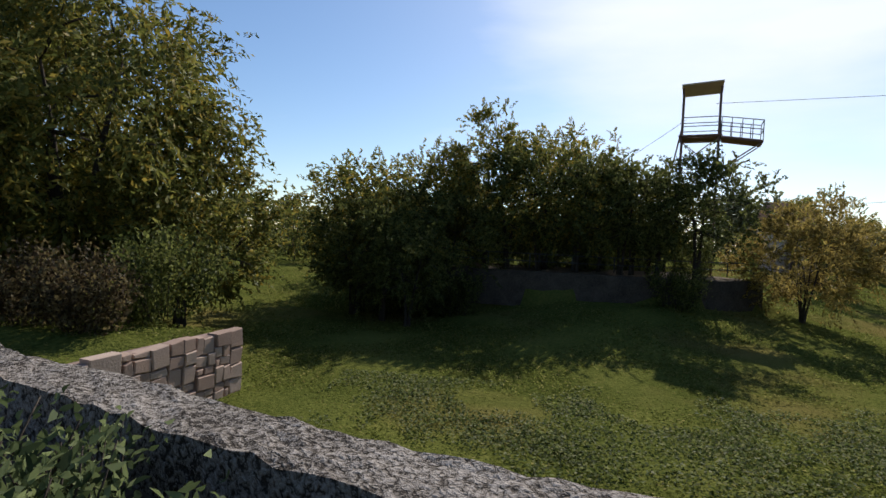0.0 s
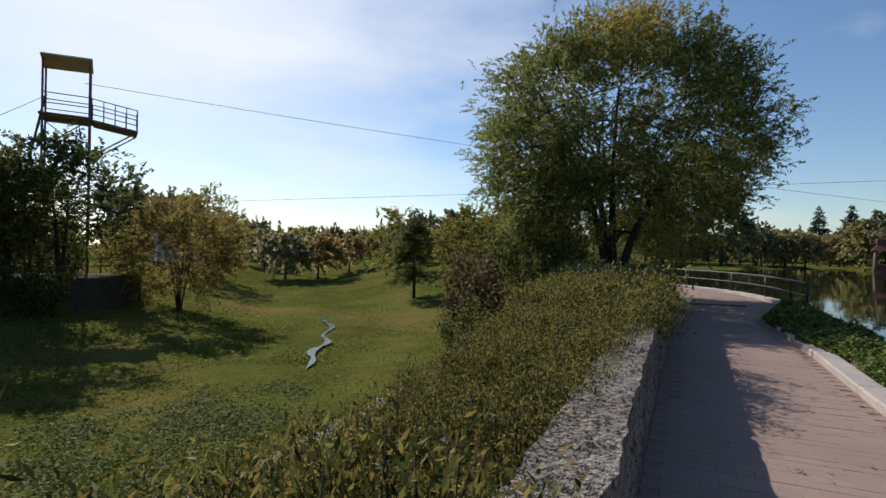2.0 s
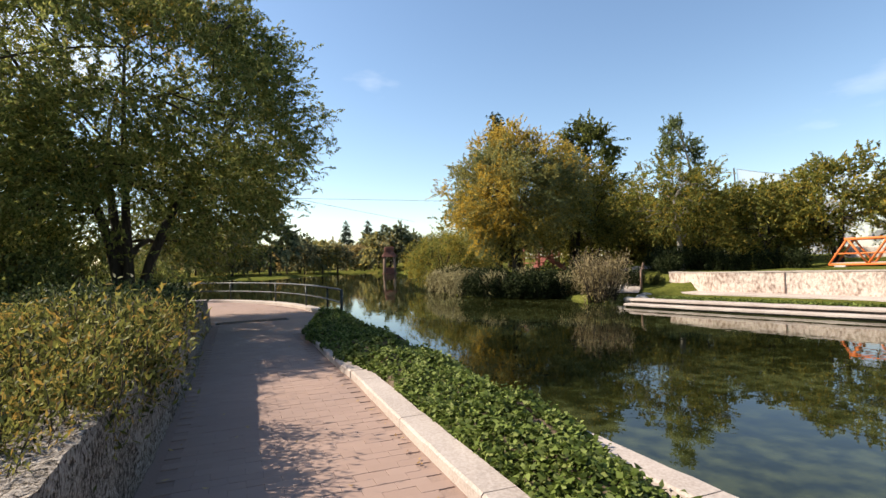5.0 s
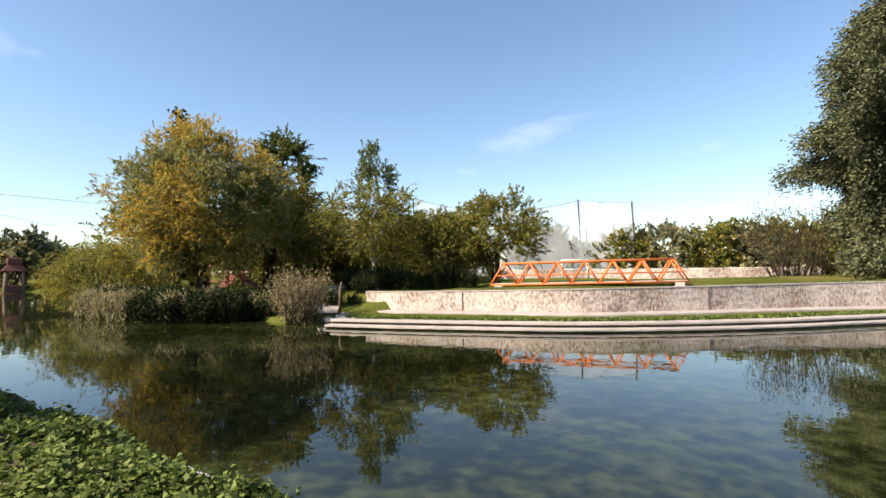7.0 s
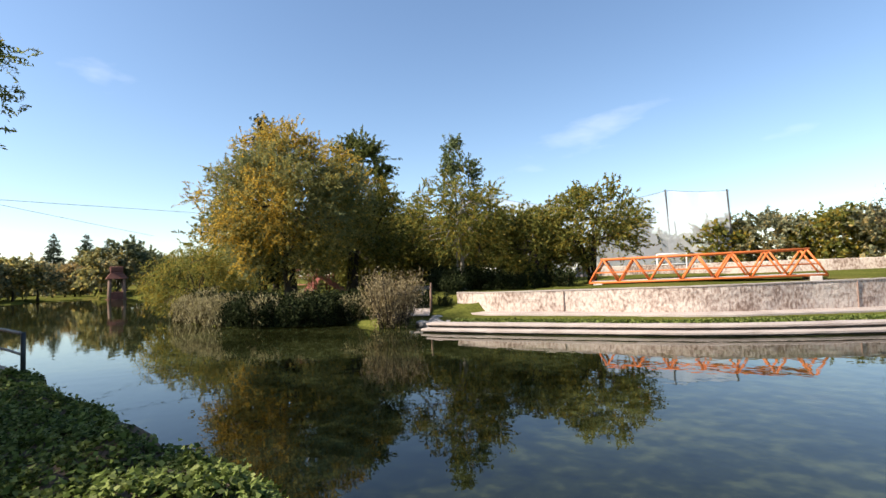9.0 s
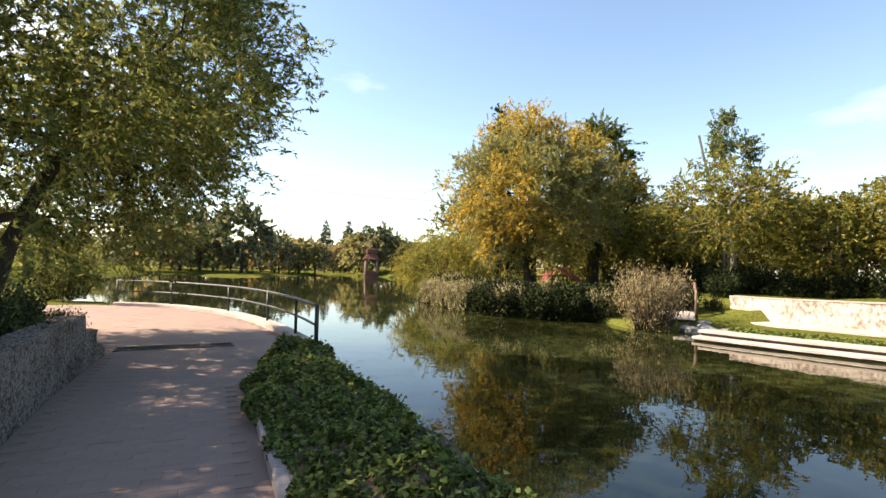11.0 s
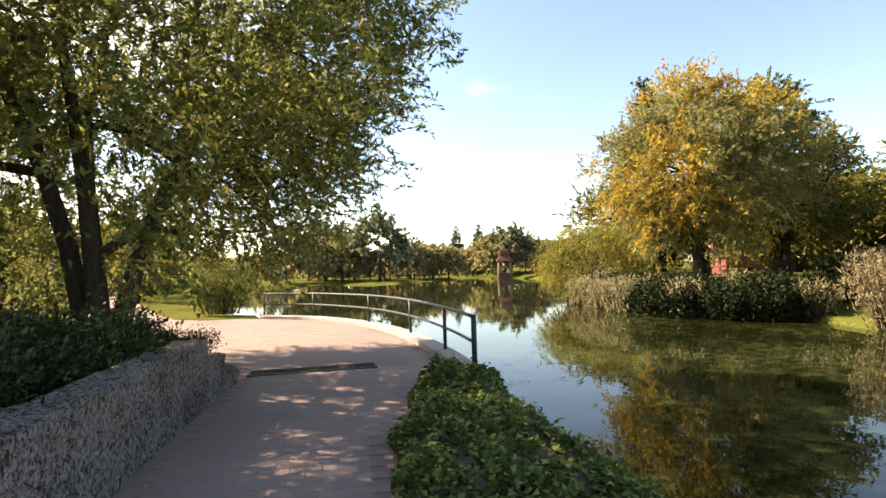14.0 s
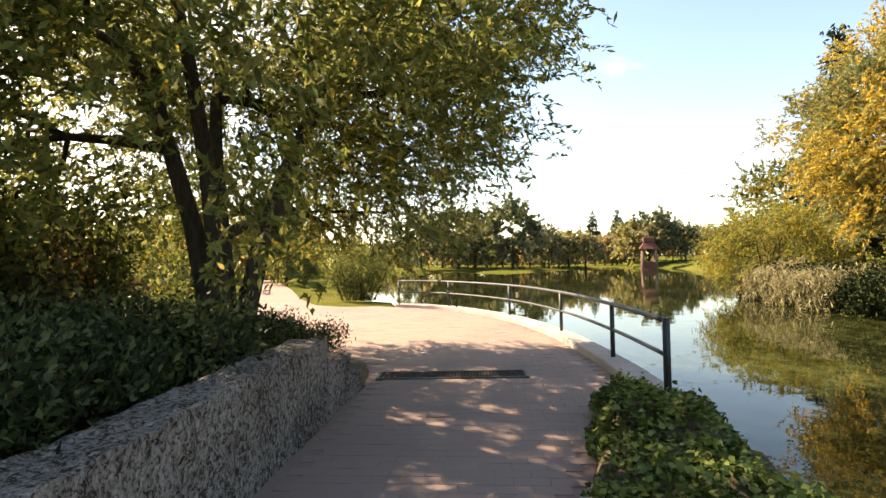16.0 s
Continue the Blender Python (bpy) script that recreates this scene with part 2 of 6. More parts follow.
F_olive = foliage("olive_leaves", (0.06, 0.07, 0.018), (0.145, 0.155, 0.035), (0.25, 0.24, 0.06), (0.3, 0.22, 0.04), patch=((0.3, 0.16, 0.012), 0.22, 0.60, 0.72))
F_big = foliage("willow_leaves", (0.075, 0.1, 0.03), (0.17, 0.2, 0.055), (0.28, 0.3, 0.09), (0.28, 0.25, 0.075), patch=((0.26, 0.25, 0.065), 0.33, 0.6, 0.76), leaf=0.6)
F_gold = foliage("golden_leaves", (0.13, 0.135, 0.042), (0.26, 0.255, 0.08), (0.38, 0.355, 0.12), (0.48, 0.35, 0.08), patch=((0.19, 0.205, 0.09), 0.3, 0.42, 0.58), leaf=0.4)
F_goldtip = foliage("amber_leaves", (0.34, 0.18, 0.025), (0.55, 0.34, 0.045), (0.62, 0.42, 0.07), leaf=0.4)
F_yolive = foliage("yellow_green_leaves", (0.075, 0.085, 0.02), (0.17, 0.185, 0.045), (0.28, 0.27, 0.07), (0.38, 0.26, 0.04), patch=((0.32, 0.23, 0.03), 0.4, 0.60, 0.76), leaf=0.55)
F_dark = foliage("dark_leaves", (0.035, 0.045, 0.013), (0.085, 0.105, 0.028), (0.15, 0.16, 0.045), leaf=0.55)
F_grove = foliage("grove_leaves", (0.04, 0.05, 0.014), (0.1, 0.115, 0.032), (0.17, 0.175, 0.05), leaf=0.5)
F_pale = foliage("pale_green_leaves", (0.05, 0.07, 0.028), (0.1, 0.13, 0.05), (0.19, 0.22, 0.09))
F_conifer = foliage("conifer_needles", (0.035, 0.042, 0.024), (0.1, 0.11, 0.055), (0.175, 0.18, 0.09), leaf=0.2)
F_pine = foliage("far_conifer", (0.014, 0.026, 0.016), (0.028, 0.048, 0.028), (0.055, 0.075, 0.04), leaf=0.1)
F_rust = foliage("russet_leaves", (0.1, 0.06, 0.02), (0.2, 0.12, 0.035), (0.32, 0.18, 0.045), (0.3, 0.2, 0.05))
F_hedge = foliage("hedge_leaves", (0.022, 0.024, 0.009), (0.1, 0.108, 0.028), (0.26, 0.25, 0.065), (0.32, 0.2, 0.05), patch=((0.15, 0.085, 0.035), 1.1, 0.6, 0.8), leaf=0.4)
F_ivy = foliage("ground_ivy_leaves", (0.028, 0.045, 0.009), (0.08, 0.115, 0.02), (0.16, 0.205, 0.05), (0.21, 0.24, 0.075), leaf=0.3)
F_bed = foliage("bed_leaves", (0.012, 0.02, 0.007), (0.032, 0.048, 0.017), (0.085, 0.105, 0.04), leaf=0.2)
# dark evergreen made near-black: low light under the trees put into its colour
F_shade = foliage("shaded_evergreen_leaves", (0.006, 0.011, 0.004), (0.016, 0.024, 0.009), (0.04, 0.05, 0.02), leaf=0.1, spec=0.03)
F_purple = foliage("dark_red_leaves", (0.045, 0.03, 0.018), (0.085, 0.06, 0.032), (0.14, 0.11, 0.05), leaf=0.45)
F_cover = foliage("meadow_herbs", (0.1, 0.12, 0.024), (0.14, 0.16, 0.034), (0.19, 0.205, 0.055), (0.25, 0.225, 0.08), leaf=0.6, spec=0.0, patch=((0.18, 0.15, 0.05), 0.16, 0.54, 0.74))
F_clover = foliage("clover_leaves", (0.06, 0.085, 0.02), (0.11, 0.14, 0.04), (0.18, 0.2, 0.075), (0.22, 0.22, 0.1), leaf=0.5, spec=0.1, rough=0.6)
# distance haze is put into the far leaf colours: paler, greyer, more blue
F_far = foliage("hazed_far_wood_leaves", (0.108, 0.121, 0.068), (0.203, 0.213, 0.121), (0.324, 0.317, 0.182), (0.459, 0.338, 0.135), leaf=0.5)
F_fardark = foliage("hazed_far_evergreen_leaves", (0.068, 0.084, 0.051), (0.128, 0.149, 0.081), (0.216, 0.223, 0.115), leaf=0.45)
F_faryellow = foliage("hazed_far_yellow_leaves", (0.135, 0.142, 0.061), (0.250, 0.243, 0.101), (0.378, 0.344, 0.135), (0.459, 0.338, 0.095), leaf=0.5)
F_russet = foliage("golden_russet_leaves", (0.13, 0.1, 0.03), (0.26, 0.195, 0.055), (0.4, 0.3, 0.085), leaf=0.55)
# painted paler for haze as well
F_farrust = foliage("hazed_far_russet_leaves", (0.176, 0.135, 0.068), (0.311, 0.230, 0.101), (0.446, 0.317, 0.121), leaf=0.5)
F_reed = foliage("dry_reed_blades", (0.13, 0.115, 0.055), (0.26, 0.225, 0.115), (0.4, 0.35, 0.19), leaf=0.4)
F_willow = foliage("yellow_willow_leaves", (0.06, 0.075, 0.02), (0.12, 0.14, 0.035), (0.2, 0.2, 0.05))

# still pond water: green-brown body, mirror gloss that grows towards grazing angles
M_water = mat("pond_water", (0.05, 0.05, 0.02), 0.01, stops=[(0.35, (0.003, 0.0035, 0.001)), (0.5, (0.011, 0.0135, 0.004)), (0.66, (0.044, 0.05, 0.018))], scale=0.3, fine=4, bump=0.05,
              bump_scale=2.2, bump_dist=0.05, bump_detail=2, spec=0.5, stretch=(1.0, 1.0, 1.0))
M_water.node_tree.nodes["Principled BSDF"].inputs["IOR"].default_value = 1.33
M_stream = mat("stream_water", (0.06, 0.06, 0.05), 0.05, stops=[(0.3, (0.04, 0.04, 0.03)), (0.7, (0.09, 0.09, 0.07))], bump=0.15, spec=0.5)

M_net = bpy.data.materials.new("fine_net")
M_net.use_nodes = True
_n, _l = M_net.node_tree.nodes, M_net.node_tree.links
_t, _x = _n.new("ShaderNodeBsdfTransparent"), _n.new("ShaderNodeMixShader")
_n["Principled BSDF"].inputs["Base Color"].default_value = (0.6, 0.62, 0.66, 1)
_n["Principled BSDF"].inputs["Roughness"].default_value = 0.9
_x.inputs["Fac"].default_value = 0.42
_l.new(_t.outputs[0], _x.inputs[1])
_l.new(_n["Principled BSDF"].outputs[0], _x.inputs[2])
_l.new(_x.outputs[0], _n["Material Output"].inputs["Surface"])


# ---- mesh helpers ----
def mesh_ob(name, verts, faces, material, parent=None, label="", smooth=False):
    me = bpy.data.meshes.new(name)
    me.from_pydata([tuple(map(float, v)) for v in verts] if not isinstance(verts, list) else verts, [], faces)
    me.materials.append(material)
    if smooth:
        me.polygons.foreach_set("use_smooth", [True] * len(me.polygons))
    ob = new(name, me)
    if parent:
        ob.parent = parent
    if label:
        ob["label"] = label
    return ob


def part(name, bm, material, parent=None, label="", smooth=False):
    me = bpy.data.meshes.new(name)
    bm.to_mesh(me)
    bm.free()
    me.materials.append(material)
    if smooth:
        me.polygons.foreach_set("use_smooth", [True] * len(me.polygons))
    ob = new(name, me)
    if parent:
        ob.parent = parent
    if label:
        ob["label"] = label
    return ob


def quads_ob(name, centres, along, across, length, width, material, parent=None, label="", fold=0.25, six=False):
    """Many small leaves: each a pointed four-cornered blade with its own direction, folded a little along its middle."""
    n = len(centres)
    normal = np.cross(along, across)
    a, w = along * length[:, None] / 2, across * width[:, None] / 2
    up = normal * (width * fold)[:, None]
    if six:
        sag = normal * (length * 0.1)[:, None]
        v = np.stack([centres - a - sag, centres + w + up - a * 0.35, centres + w * 0.8 + up + a * 0.35, centres + a - sag, centres - w * 0.8 + up + a * 0.35, centres - w + up - a * 0.35], 1)
    else:
        v = np.stack([centres - a, centres + w + up - a * 0.1, centres + a, centres - w + up - a * 0.1], 1)
    k = v.shape[1]
    me = bpy.data.meshes.new(name)
    me.vertices.add(k * n), me.loops.add(k * n), me.polygons.add(n)
    me.vertices.foreach_set("co", v.ravel())
    me.loops.foreach_set("vertex_index", np.arange(k * n, dtype=np.int32))
    me.polygons.foreach_set("loop_start", np.arange(0, k * n, k, dtype=np.int32))
    me.update(calc_edges=True)
    me.materials.append(material)
    ob = new(name, me)
    if parent:
        ob.parent = parent
    if label:
        ob["label"] = label
    return ob


def unit(v):
    return v / np.maximum(np.linalg.norm(v, axis=-1, keepdims=True), 1e-9)


def random_dirs(rng, n, up=0.0, droop=0.0):
    d = unit(rng.normal(size=(n, 3)))
    d[:, 2] += up - droop
    return unit(d)


def leaf_axes(rng, n, along=None):
    a = random_dirs(rng, n) if along is None else along
    c = unit(np.cross(a, random_dirs(rng, n)))
    return a, c


def tubes(paths, sides=6):
    """Vertices and faces of tapered round tubes. paths: lists of (point, radius)."""
    verts, faces = [], []
    for path in paths:
        pts = [Vector(p) for p, _ in path]
        first = len(verts)
        for i, (p, r) in enumerate(path):
            d = (pts[min(i + 1, len(pts) - 1)] - pts[max(i - 1, 0)]).normalized()
            s = d.cross(Vector((0.31, 0.87, 0.38))).normalized()
            t = d.cross(s)
            for k in range(sides):
                a = 2 * math.pi * k / sides
                verts.append(tuple(pts[i] + (s * math.cos(a) + t * math.sin(a)) * r))
        for i in range(len(path) - 1):
            for k in range(sides):
                a, b = first + i * sides + k, first + i * sides + (k + 1) % sides
                faces.append((a, b, b + sides, a + sides))
        faces.append(tuple(first + k for k in reversed(range(sides))))
        last = first + (len(path) - 1) * sides
        faces.append(tuple(last + k for k in range(sides)))
    return verts, faces


def tube_ob(name, paths, material, parent=None, label="", sides=6, smooth=True):
    v, f = tubes(paths, sides)
    return mesh_ob(name, v, f, material, parent, label, smooth)


def rod(name, a, b, r, material, parent=None, label="", sides=8):
    return tube_ob(name, [[(a, r), (b, r)]], material, parent, label, sides)


def box(bm, x0, y0, z0, x1, y1, z1, m=None, bevel=0.0):
    made = bmesh.ops.create_cube(bm, size=1, matrix=Matrix.Translation(((x0 + x1) / 2, (y0 + y1) / 2, (z0 + z1) / 2)) @ Matrix.Diagonal((x1 - x0, y1 - y0, z1 - z0, 1)))
    if bevel:
        edges = {e for v in made["verts"] for e in v.link_edges}
        bmesh.ops.bevel(bm, geom=list(edges), offset=bevel, segments=1, affect="EDGES")
    if m is not None:
        bmesh.ops.transform(bm, matrix=m, verts=bm.verts)
    return bm


def empty(name, x=0, y=0, z=0):
    ob = new(name)
    ob.location = (x, y, z)
    return ob


def spline(points, step=0.25):
    """Evenly spaced points of a smooth curve through the given ones (2 or 3 numbers each)."""
    p = np.array(points, float)
    p = np.vstack([2 * p[0] - p[1], p, 2 * p[-1] - p[-2]])
    out = []
    for i in range(1, len(p) - 2):
        m = max(2, int(np.linalg.norm(p[i + 1] - p[i]) / (step / 4)))
        for s in np.linspace(0, 1, m, endpoint=False):
            out.append(0.5 * (2 * p[i] + (p[i + 1] - p[i - 1]) * s + (2 * p[i - 1] - 5 * p[i] + 4 * p[i + 1] - p[i + 2]) * s**2 + (3 * p[i] - p[i - 1] - 3 * p[i + 1] + p[i + 2]) * s**3))
    out.append(p[-2])
    out = np.array(out)
    d = np.r_[0, np.cumsum(np.linalg.norm(np.diff(out[:, :2], axis=0), axis=1))]
    s = np.linspace(0, d[-1], max(2, int(d[-1] / step) + 1))
    return np.stack([np.interp(s, d, out[:, k]) for k in range(out.shape[1])], 1)


def normals2(line):
    """Unit normals to the left of a line in plan."""
    t = np.gradient(line[:, :2], axis=0)
    t = unit(t)
    return np.stack([-t[:, 1], t[:, 0]], 1)


def sweep(name, line, section, material, parent=None, label="", rough=0.0, tops=None, seed=3, close=True, smooth=False):
    """A wall or kerb: a section of (offset to the left, z) run along a line in plan. tops: a height for each place, which is added
    to the z of corners over zero; rough: depth of the uneven surface."""
    n2 = normals2(line)
    k = len(section)
    verts, faces = [], []
    for i, p in enumerate(line):
        for o, z in section:
            zz = z + (tops[i] if tops is not None and z > 0 else 0)
            v = Vector((p[0] + n2[i, 0] * o, p[1] + n2[i, 1] * o, zz))
            if rough:
                q = v * 9
                v += Vector((noise.noise(q), noise.noise(q + Vector((7, 1, 3))), noise.noise(q + Vector((2, 9, 5))))) * rough
            verts.append(tuple(v))
    for i in range(len(line) - 1):
        for j in range(k if close else k - 1):
            a, b = i * k + j, i * k + (j + 1) % k
            faces.append((a, a + k, b + k, b))
    if close:
        faces.append(tuple(range(k)))
        faces.append(tuple(reversed([(len(line) - 1) * k + j for j in range(k)])))
    return mesh_ob(name, verts, faces, material, parent, label, smooth)


def wall_section(thick, z0, z1, rows, tops_n=4):
    """A closed section of a wall with many rows up each face, so that it can be made uneven."""
    left = [(thick, z) for z in np.linspace(z0, z1, rows)]
    top = [(thick * (1 - s), z1) for s in np.linspace(0, 1, tops_n + 2)[1:-1]]
    right = [(0, z) for z in np.linspace(z1, z0, rows)]
    return left + top + right


def inside(poly, x, y):
    """Which of the points lie in the polygon."""
    x, y = np.asarray(x, float), np.asarray(y, float)
    c = np.zeros(x.shape, bool)
    j = len(poly) - 1
    for i in range(len(poly)):
        (xi, yi), (xj, yj) = poly[i], poly[j]
        if yi != yj:
            c ^= ((yi > y) != (yj > y)) & (x < (xj - xi) * (y - yi) / (yj - yi) + xi)
        j = i
    return c


def dist_line(line, x, y):
    """The distance of points from a polyline, and how far along it (0 to 1)."""
    p = np.stack([np.asarray(x, float).ravel(), np.asarray(y, float).ravel()], 1)
    best, along = np.full(len(p), 1e9), np.zeros(len(p))
    seg = np.linalg.norm(np.diff(line, axis=0), axis=1)
    cum = np.r_[0, np.cumsum(seg)]
    for i in range(len(line) - 1):
        a, d = line[i], line[i + 1] - line[i]
        s = np.clip(((p - a) @ d) / (d @ d), 0, 1)
        q = np.linalg.norm(p - (a + s[:, None] * d), axis=1)
        new_best = q < best
        best = np.where(new_best, q, best)
        along = np.where(new_best, (cum[i] + s * seg[i]) / cum[-1], along)
    return best.reshape(np.shape(x)), along.reshape(np.shape(x))


def smooth01(v):
    v = np.clip(v, 0, 1)
    return v * v * (3 - 2 * v)


# ---- plan ----
WATER = -0.33
WALL_B = spline([(-7, 2.2), (-4, 1.25), (-2, 0.75), (0, 0.5), (2, 0.46), (3.6, 0.66), (4.95, 0.97), (7.4, 1.52), (10.5, 2.15), (13.7, 2.8), (16.5, 3.5), (18.2, 3.86)], 0.12)
WALL_A = spline([(-8, 5.2), (-5, 3.7), (-3.2, 2.62), (-2.2, 2.3), (-1.0, 1.84), (0.2, 1.48), (1.2, 1.44), (2.3, 1.66), (5, 2.4), (9, 3.5), (13, 4.9), (16, 6.3), (17.5, 8.0)], 0.12)
KERB_P = spline([(-8, -3.2), (-3, -2.6), (0, -2.15), (4, -1.45), (6.2, -0.98), (7, -0.78), (9.4, -0.24), (12.1, 0.33)], 0.2)
KERB_P2 = spline([(12.1, 0.34), (12.7, 0.5), (13.4, 0.67), (15.4, 1.12), (16.9, 1.47)], 0.2)
SHORE = spline([(-8, -6.2), (-3, -5.0), (2, -3.7), (6.5, -2.45), (9, -1.78), (12.4, -1.06), (14.85, -0.45), (17.2, 0.1), (19.3, 0.55)], 0.2)
RAILCURVE = spline([(19.45, 0.66), (21.4, 1.18), (23.95, 2.08), (26.6, 3.54), (28.95, 5.82), (29.8, 7.8)], 0.15)
BANK = spline([(23.8, -11.2), (22.6, -11.8), (19.4, -13.7), (16.4, -15.8), (13.7, -18.9), (10.6, -23.6), (6.8, -28.7), (1.5, -34), (-8, -40)], 0.3)
BANK = BANK - normals2(BANK) * np.interp(BANK[:, 0], [4.0, 12.0], [0.0, 1.6])[:, None]
BANKWALL = spline([(26.3, -13.7), (24.1, -14.4), (21.4, -15.9), (17.6, -17.9), (14.8, -21.6), (11.2, -27.2), (6.7, -32.1), (1, -37.5), (-9, -44)], 0.3)
ISLAND_EDGE = [(25.4, -11.5), (25.0, -9.8), (27.0, -9.4), (28.0, -9.6), (28.4, -8.3), (29.9, -6.3), (33.0, -5.0), (35.3, -4.6), (38.5, -4.4), (42, -6.0), (50, -8), (60, -8.5), (78, -10)]
LAKE = [tuple(p) for p in SHORE[::4]] + [(19.5, 0.6), (21.5, 1.05), (24, 1.95), (26.7, 3.4), (29.1, 5.7), (30.1, 7.9), (32.8, 9.4), (36, 12.6), (45, 15.5), (53, 18.4), (66, 23), (84, 27), (83, 20), (74, 12.5), (88, 7), (93, 0), (93, -7)] \
    + ISLAND_EDGE[::-1] + [tuple(p) for p in BANK[::4]] + [(-40, -46), (-70, -30), (-50, -14), (-20, -9)]
LAKE_L = np.array(LAKE + LAKE[:1])
VALLEY = np.array([(-25, 74), (-15, 44), (-10.5, 28), (-6.3, 17), (-1, 10.8), (4, 9.6), (9, 11.2), (14.5, 15.8), (20, 22), (26, 30.5), (36, 44), (60, 76)], float)
RET_N = WALL_A
TERRACE = spline([(-4.5, 25.3), (0, 24.7), (4, 24.6), (8.5, 25.1), (11.0, 25.9), (13.2, 27.2)], 0.4)
FARPATH = np.array([(20, 2.6), (24, 6), (27, 10.5), (32, 14.3), (39, 19.3), (54, 31.5)], float)


def height(x, y):
    """The height of the ground."""
    x, y = np.asarray(x, float), np.asarray(y, float)
    z = np.full(x.shape, 0.0)
    # meadow: a hollow that runs past the parapet and bends away at both ends
    d, s = dist_line(VALLEY, x, y)
    floor = -2.25 + 1.3 * smooth01((s - 0.62) / 0.35) + 0.9 * smooth01((0.35 - s) / 0.3)
    rim = -0.05 + 0.35 * smooth01((y - 25) / 10) * (x < 14) + 0.25 * smooth01((s - 0.5) / 0.2)
    e = np.clip((d - 2.6) / (12.0 - 2.0 * smooth01((s - 0.5) / 0.3)), 0, 1)
    far_end = smooth01((s - 0.5) / 0.12)
    edge = (1 - far_end) * e**1.9 + far_end * (0.6 * e**1.35 + 0.4 * smooth01(e))
    north = floor + (rim - floor) * edge
    # the bank below the terrace wall, and the level ground behind it
    dt, st = dist_line(TERRACE, x, y)
    yt = np.interp(x, TERRACE[:, 0], TERRACE[:, 1])
    along = smooth01((x + 5.0) / 3.0) * smooth01((14.5 - x) / 2.5)
    north = np.where(y < yt + 0.2, north - np.maximum(north + 1.05 + 0.05 * dt, 0) * along * smooth01((7.5 - dt) / 6.0), north)
    north = np.where((y >= yt + 0.2) & (y < yt + 8), north + (0.08 - north) * along, north)
    # the bed behind the stone wall
    bed = smooth01((-6.75 + 0.214 * (y - 7.4) - 0.33 - x) / 0.05) * smooth01((12.1 - y) / 0.7)
    north = np.where((x < -5.3) & (y < 12.2), np.maximum(north, north + (-0.78 - 0.12 * (y < 9.5) - north) * bed), north)
    # the strip right below the parapet belongs to the hollow
    da, sa = dist_line(RET_N, x, y)
    t = np.interp(x, WALL_A[:, 0], WALL_A[:, 1])
    strip = (y > t - 0.3) & (x < 17.5)
    north = np.where(strip & (x > -6.0), np.minimum(north, -2.15 + 1.9 * smooth01((x - 9) / 8) + 0.45 * np.maximum(y - t - 4.0, 0)), north)
    z = np.where(strip | ((x >= 17.5) & (y > 8)), north, z)
    # path and bed side
    south = (y <= t - 0.3) & (x < 17.5)
    z = np.where(south, -0.5, z)
    # beyond the path's end: lawn that rises a little
    far = (x >= 17.5) & (y <= 8)
    z = np.where(far, -0.06, z)
    z = np.where((x >= 17.5) & (y > 8), np.maximum(z, -0.06 + (z + 0.06) * smooth01((y - 8) / 5 + (28 - x) / 60)), z)
    # shores
    lk = inside(LAKE, x, y)
    dl, _ = dist_line(LAKE_L, x, y)
    bankside = (y < -8) & (x > -30)
    shore_rise = np.where(bankside, 0.25 * smooth01(dl / 1.2), 0.0)
    fw = smooth01((x - 29.5) / 6) * smooth01((36 - y) / 16)
    z = np.where(lk, z, z + (WATER + 0.1 + 0.17 * smooth01(dl / 5) - z) * fw)
    z = np.where(bankside & ~lk & (x <= 30), WATER - 0.1 + 0.35 * smooth01((dl - 0.45) / 0.7), z)
    dbw, _ = dist_line(BANKWALL[:, :2], x, y)
    ybw = np.interp(x, BANKWALL[::-1, 0], BANKWALL[::-1, 1])
    behind = (y < ybw) & (x < 26.0) & (x > -10) & (dbw > 0.5)
    z = np.where(behind, 0.72 + 0.3 * smooth01((24 - x) / 18) + 0.35 * smooth01(dbw / 8), z)
    isl = (y < -3) & (x >= 25.0) & ~lk
    z = np.where(isl, WATER + 0.15 + 0.95 * smooth01(dl / 4.5) + 0.5 * smooth01((dl - 8) / 18), z)
    dp, _ = dist_line(FARPATH, x, y)
    z = np.where(lk | (z < -0.06), z, z + (-0.07 - z) * (1 - smooth01((dp - 2.8) / 3.0)))
    z = np.where(lk, WATER - 0.1 - 0.8 * smooth01(dl / 2.0), z)
    return z


def gz(x, y):
    return float(height(np.array([x]), np.array([y]))[0])

# ---- ground ----
def axis_steps(lo, hi, step, reach):
    core = list(np.arange(lo, hi, step))
    g, s, out_hi = hi, step, []
    while g < reach:
        out_hi.append(g)
        s *= 1.28
        g += s
    g, s, out_lo = lo - step, step, []
    while g > -reach:
        out_lo.append(g)
        s *= 1.28
        g -= s
    return np.array([-reach] + out_lo[::-1] + core + out_hi + [reach], float)


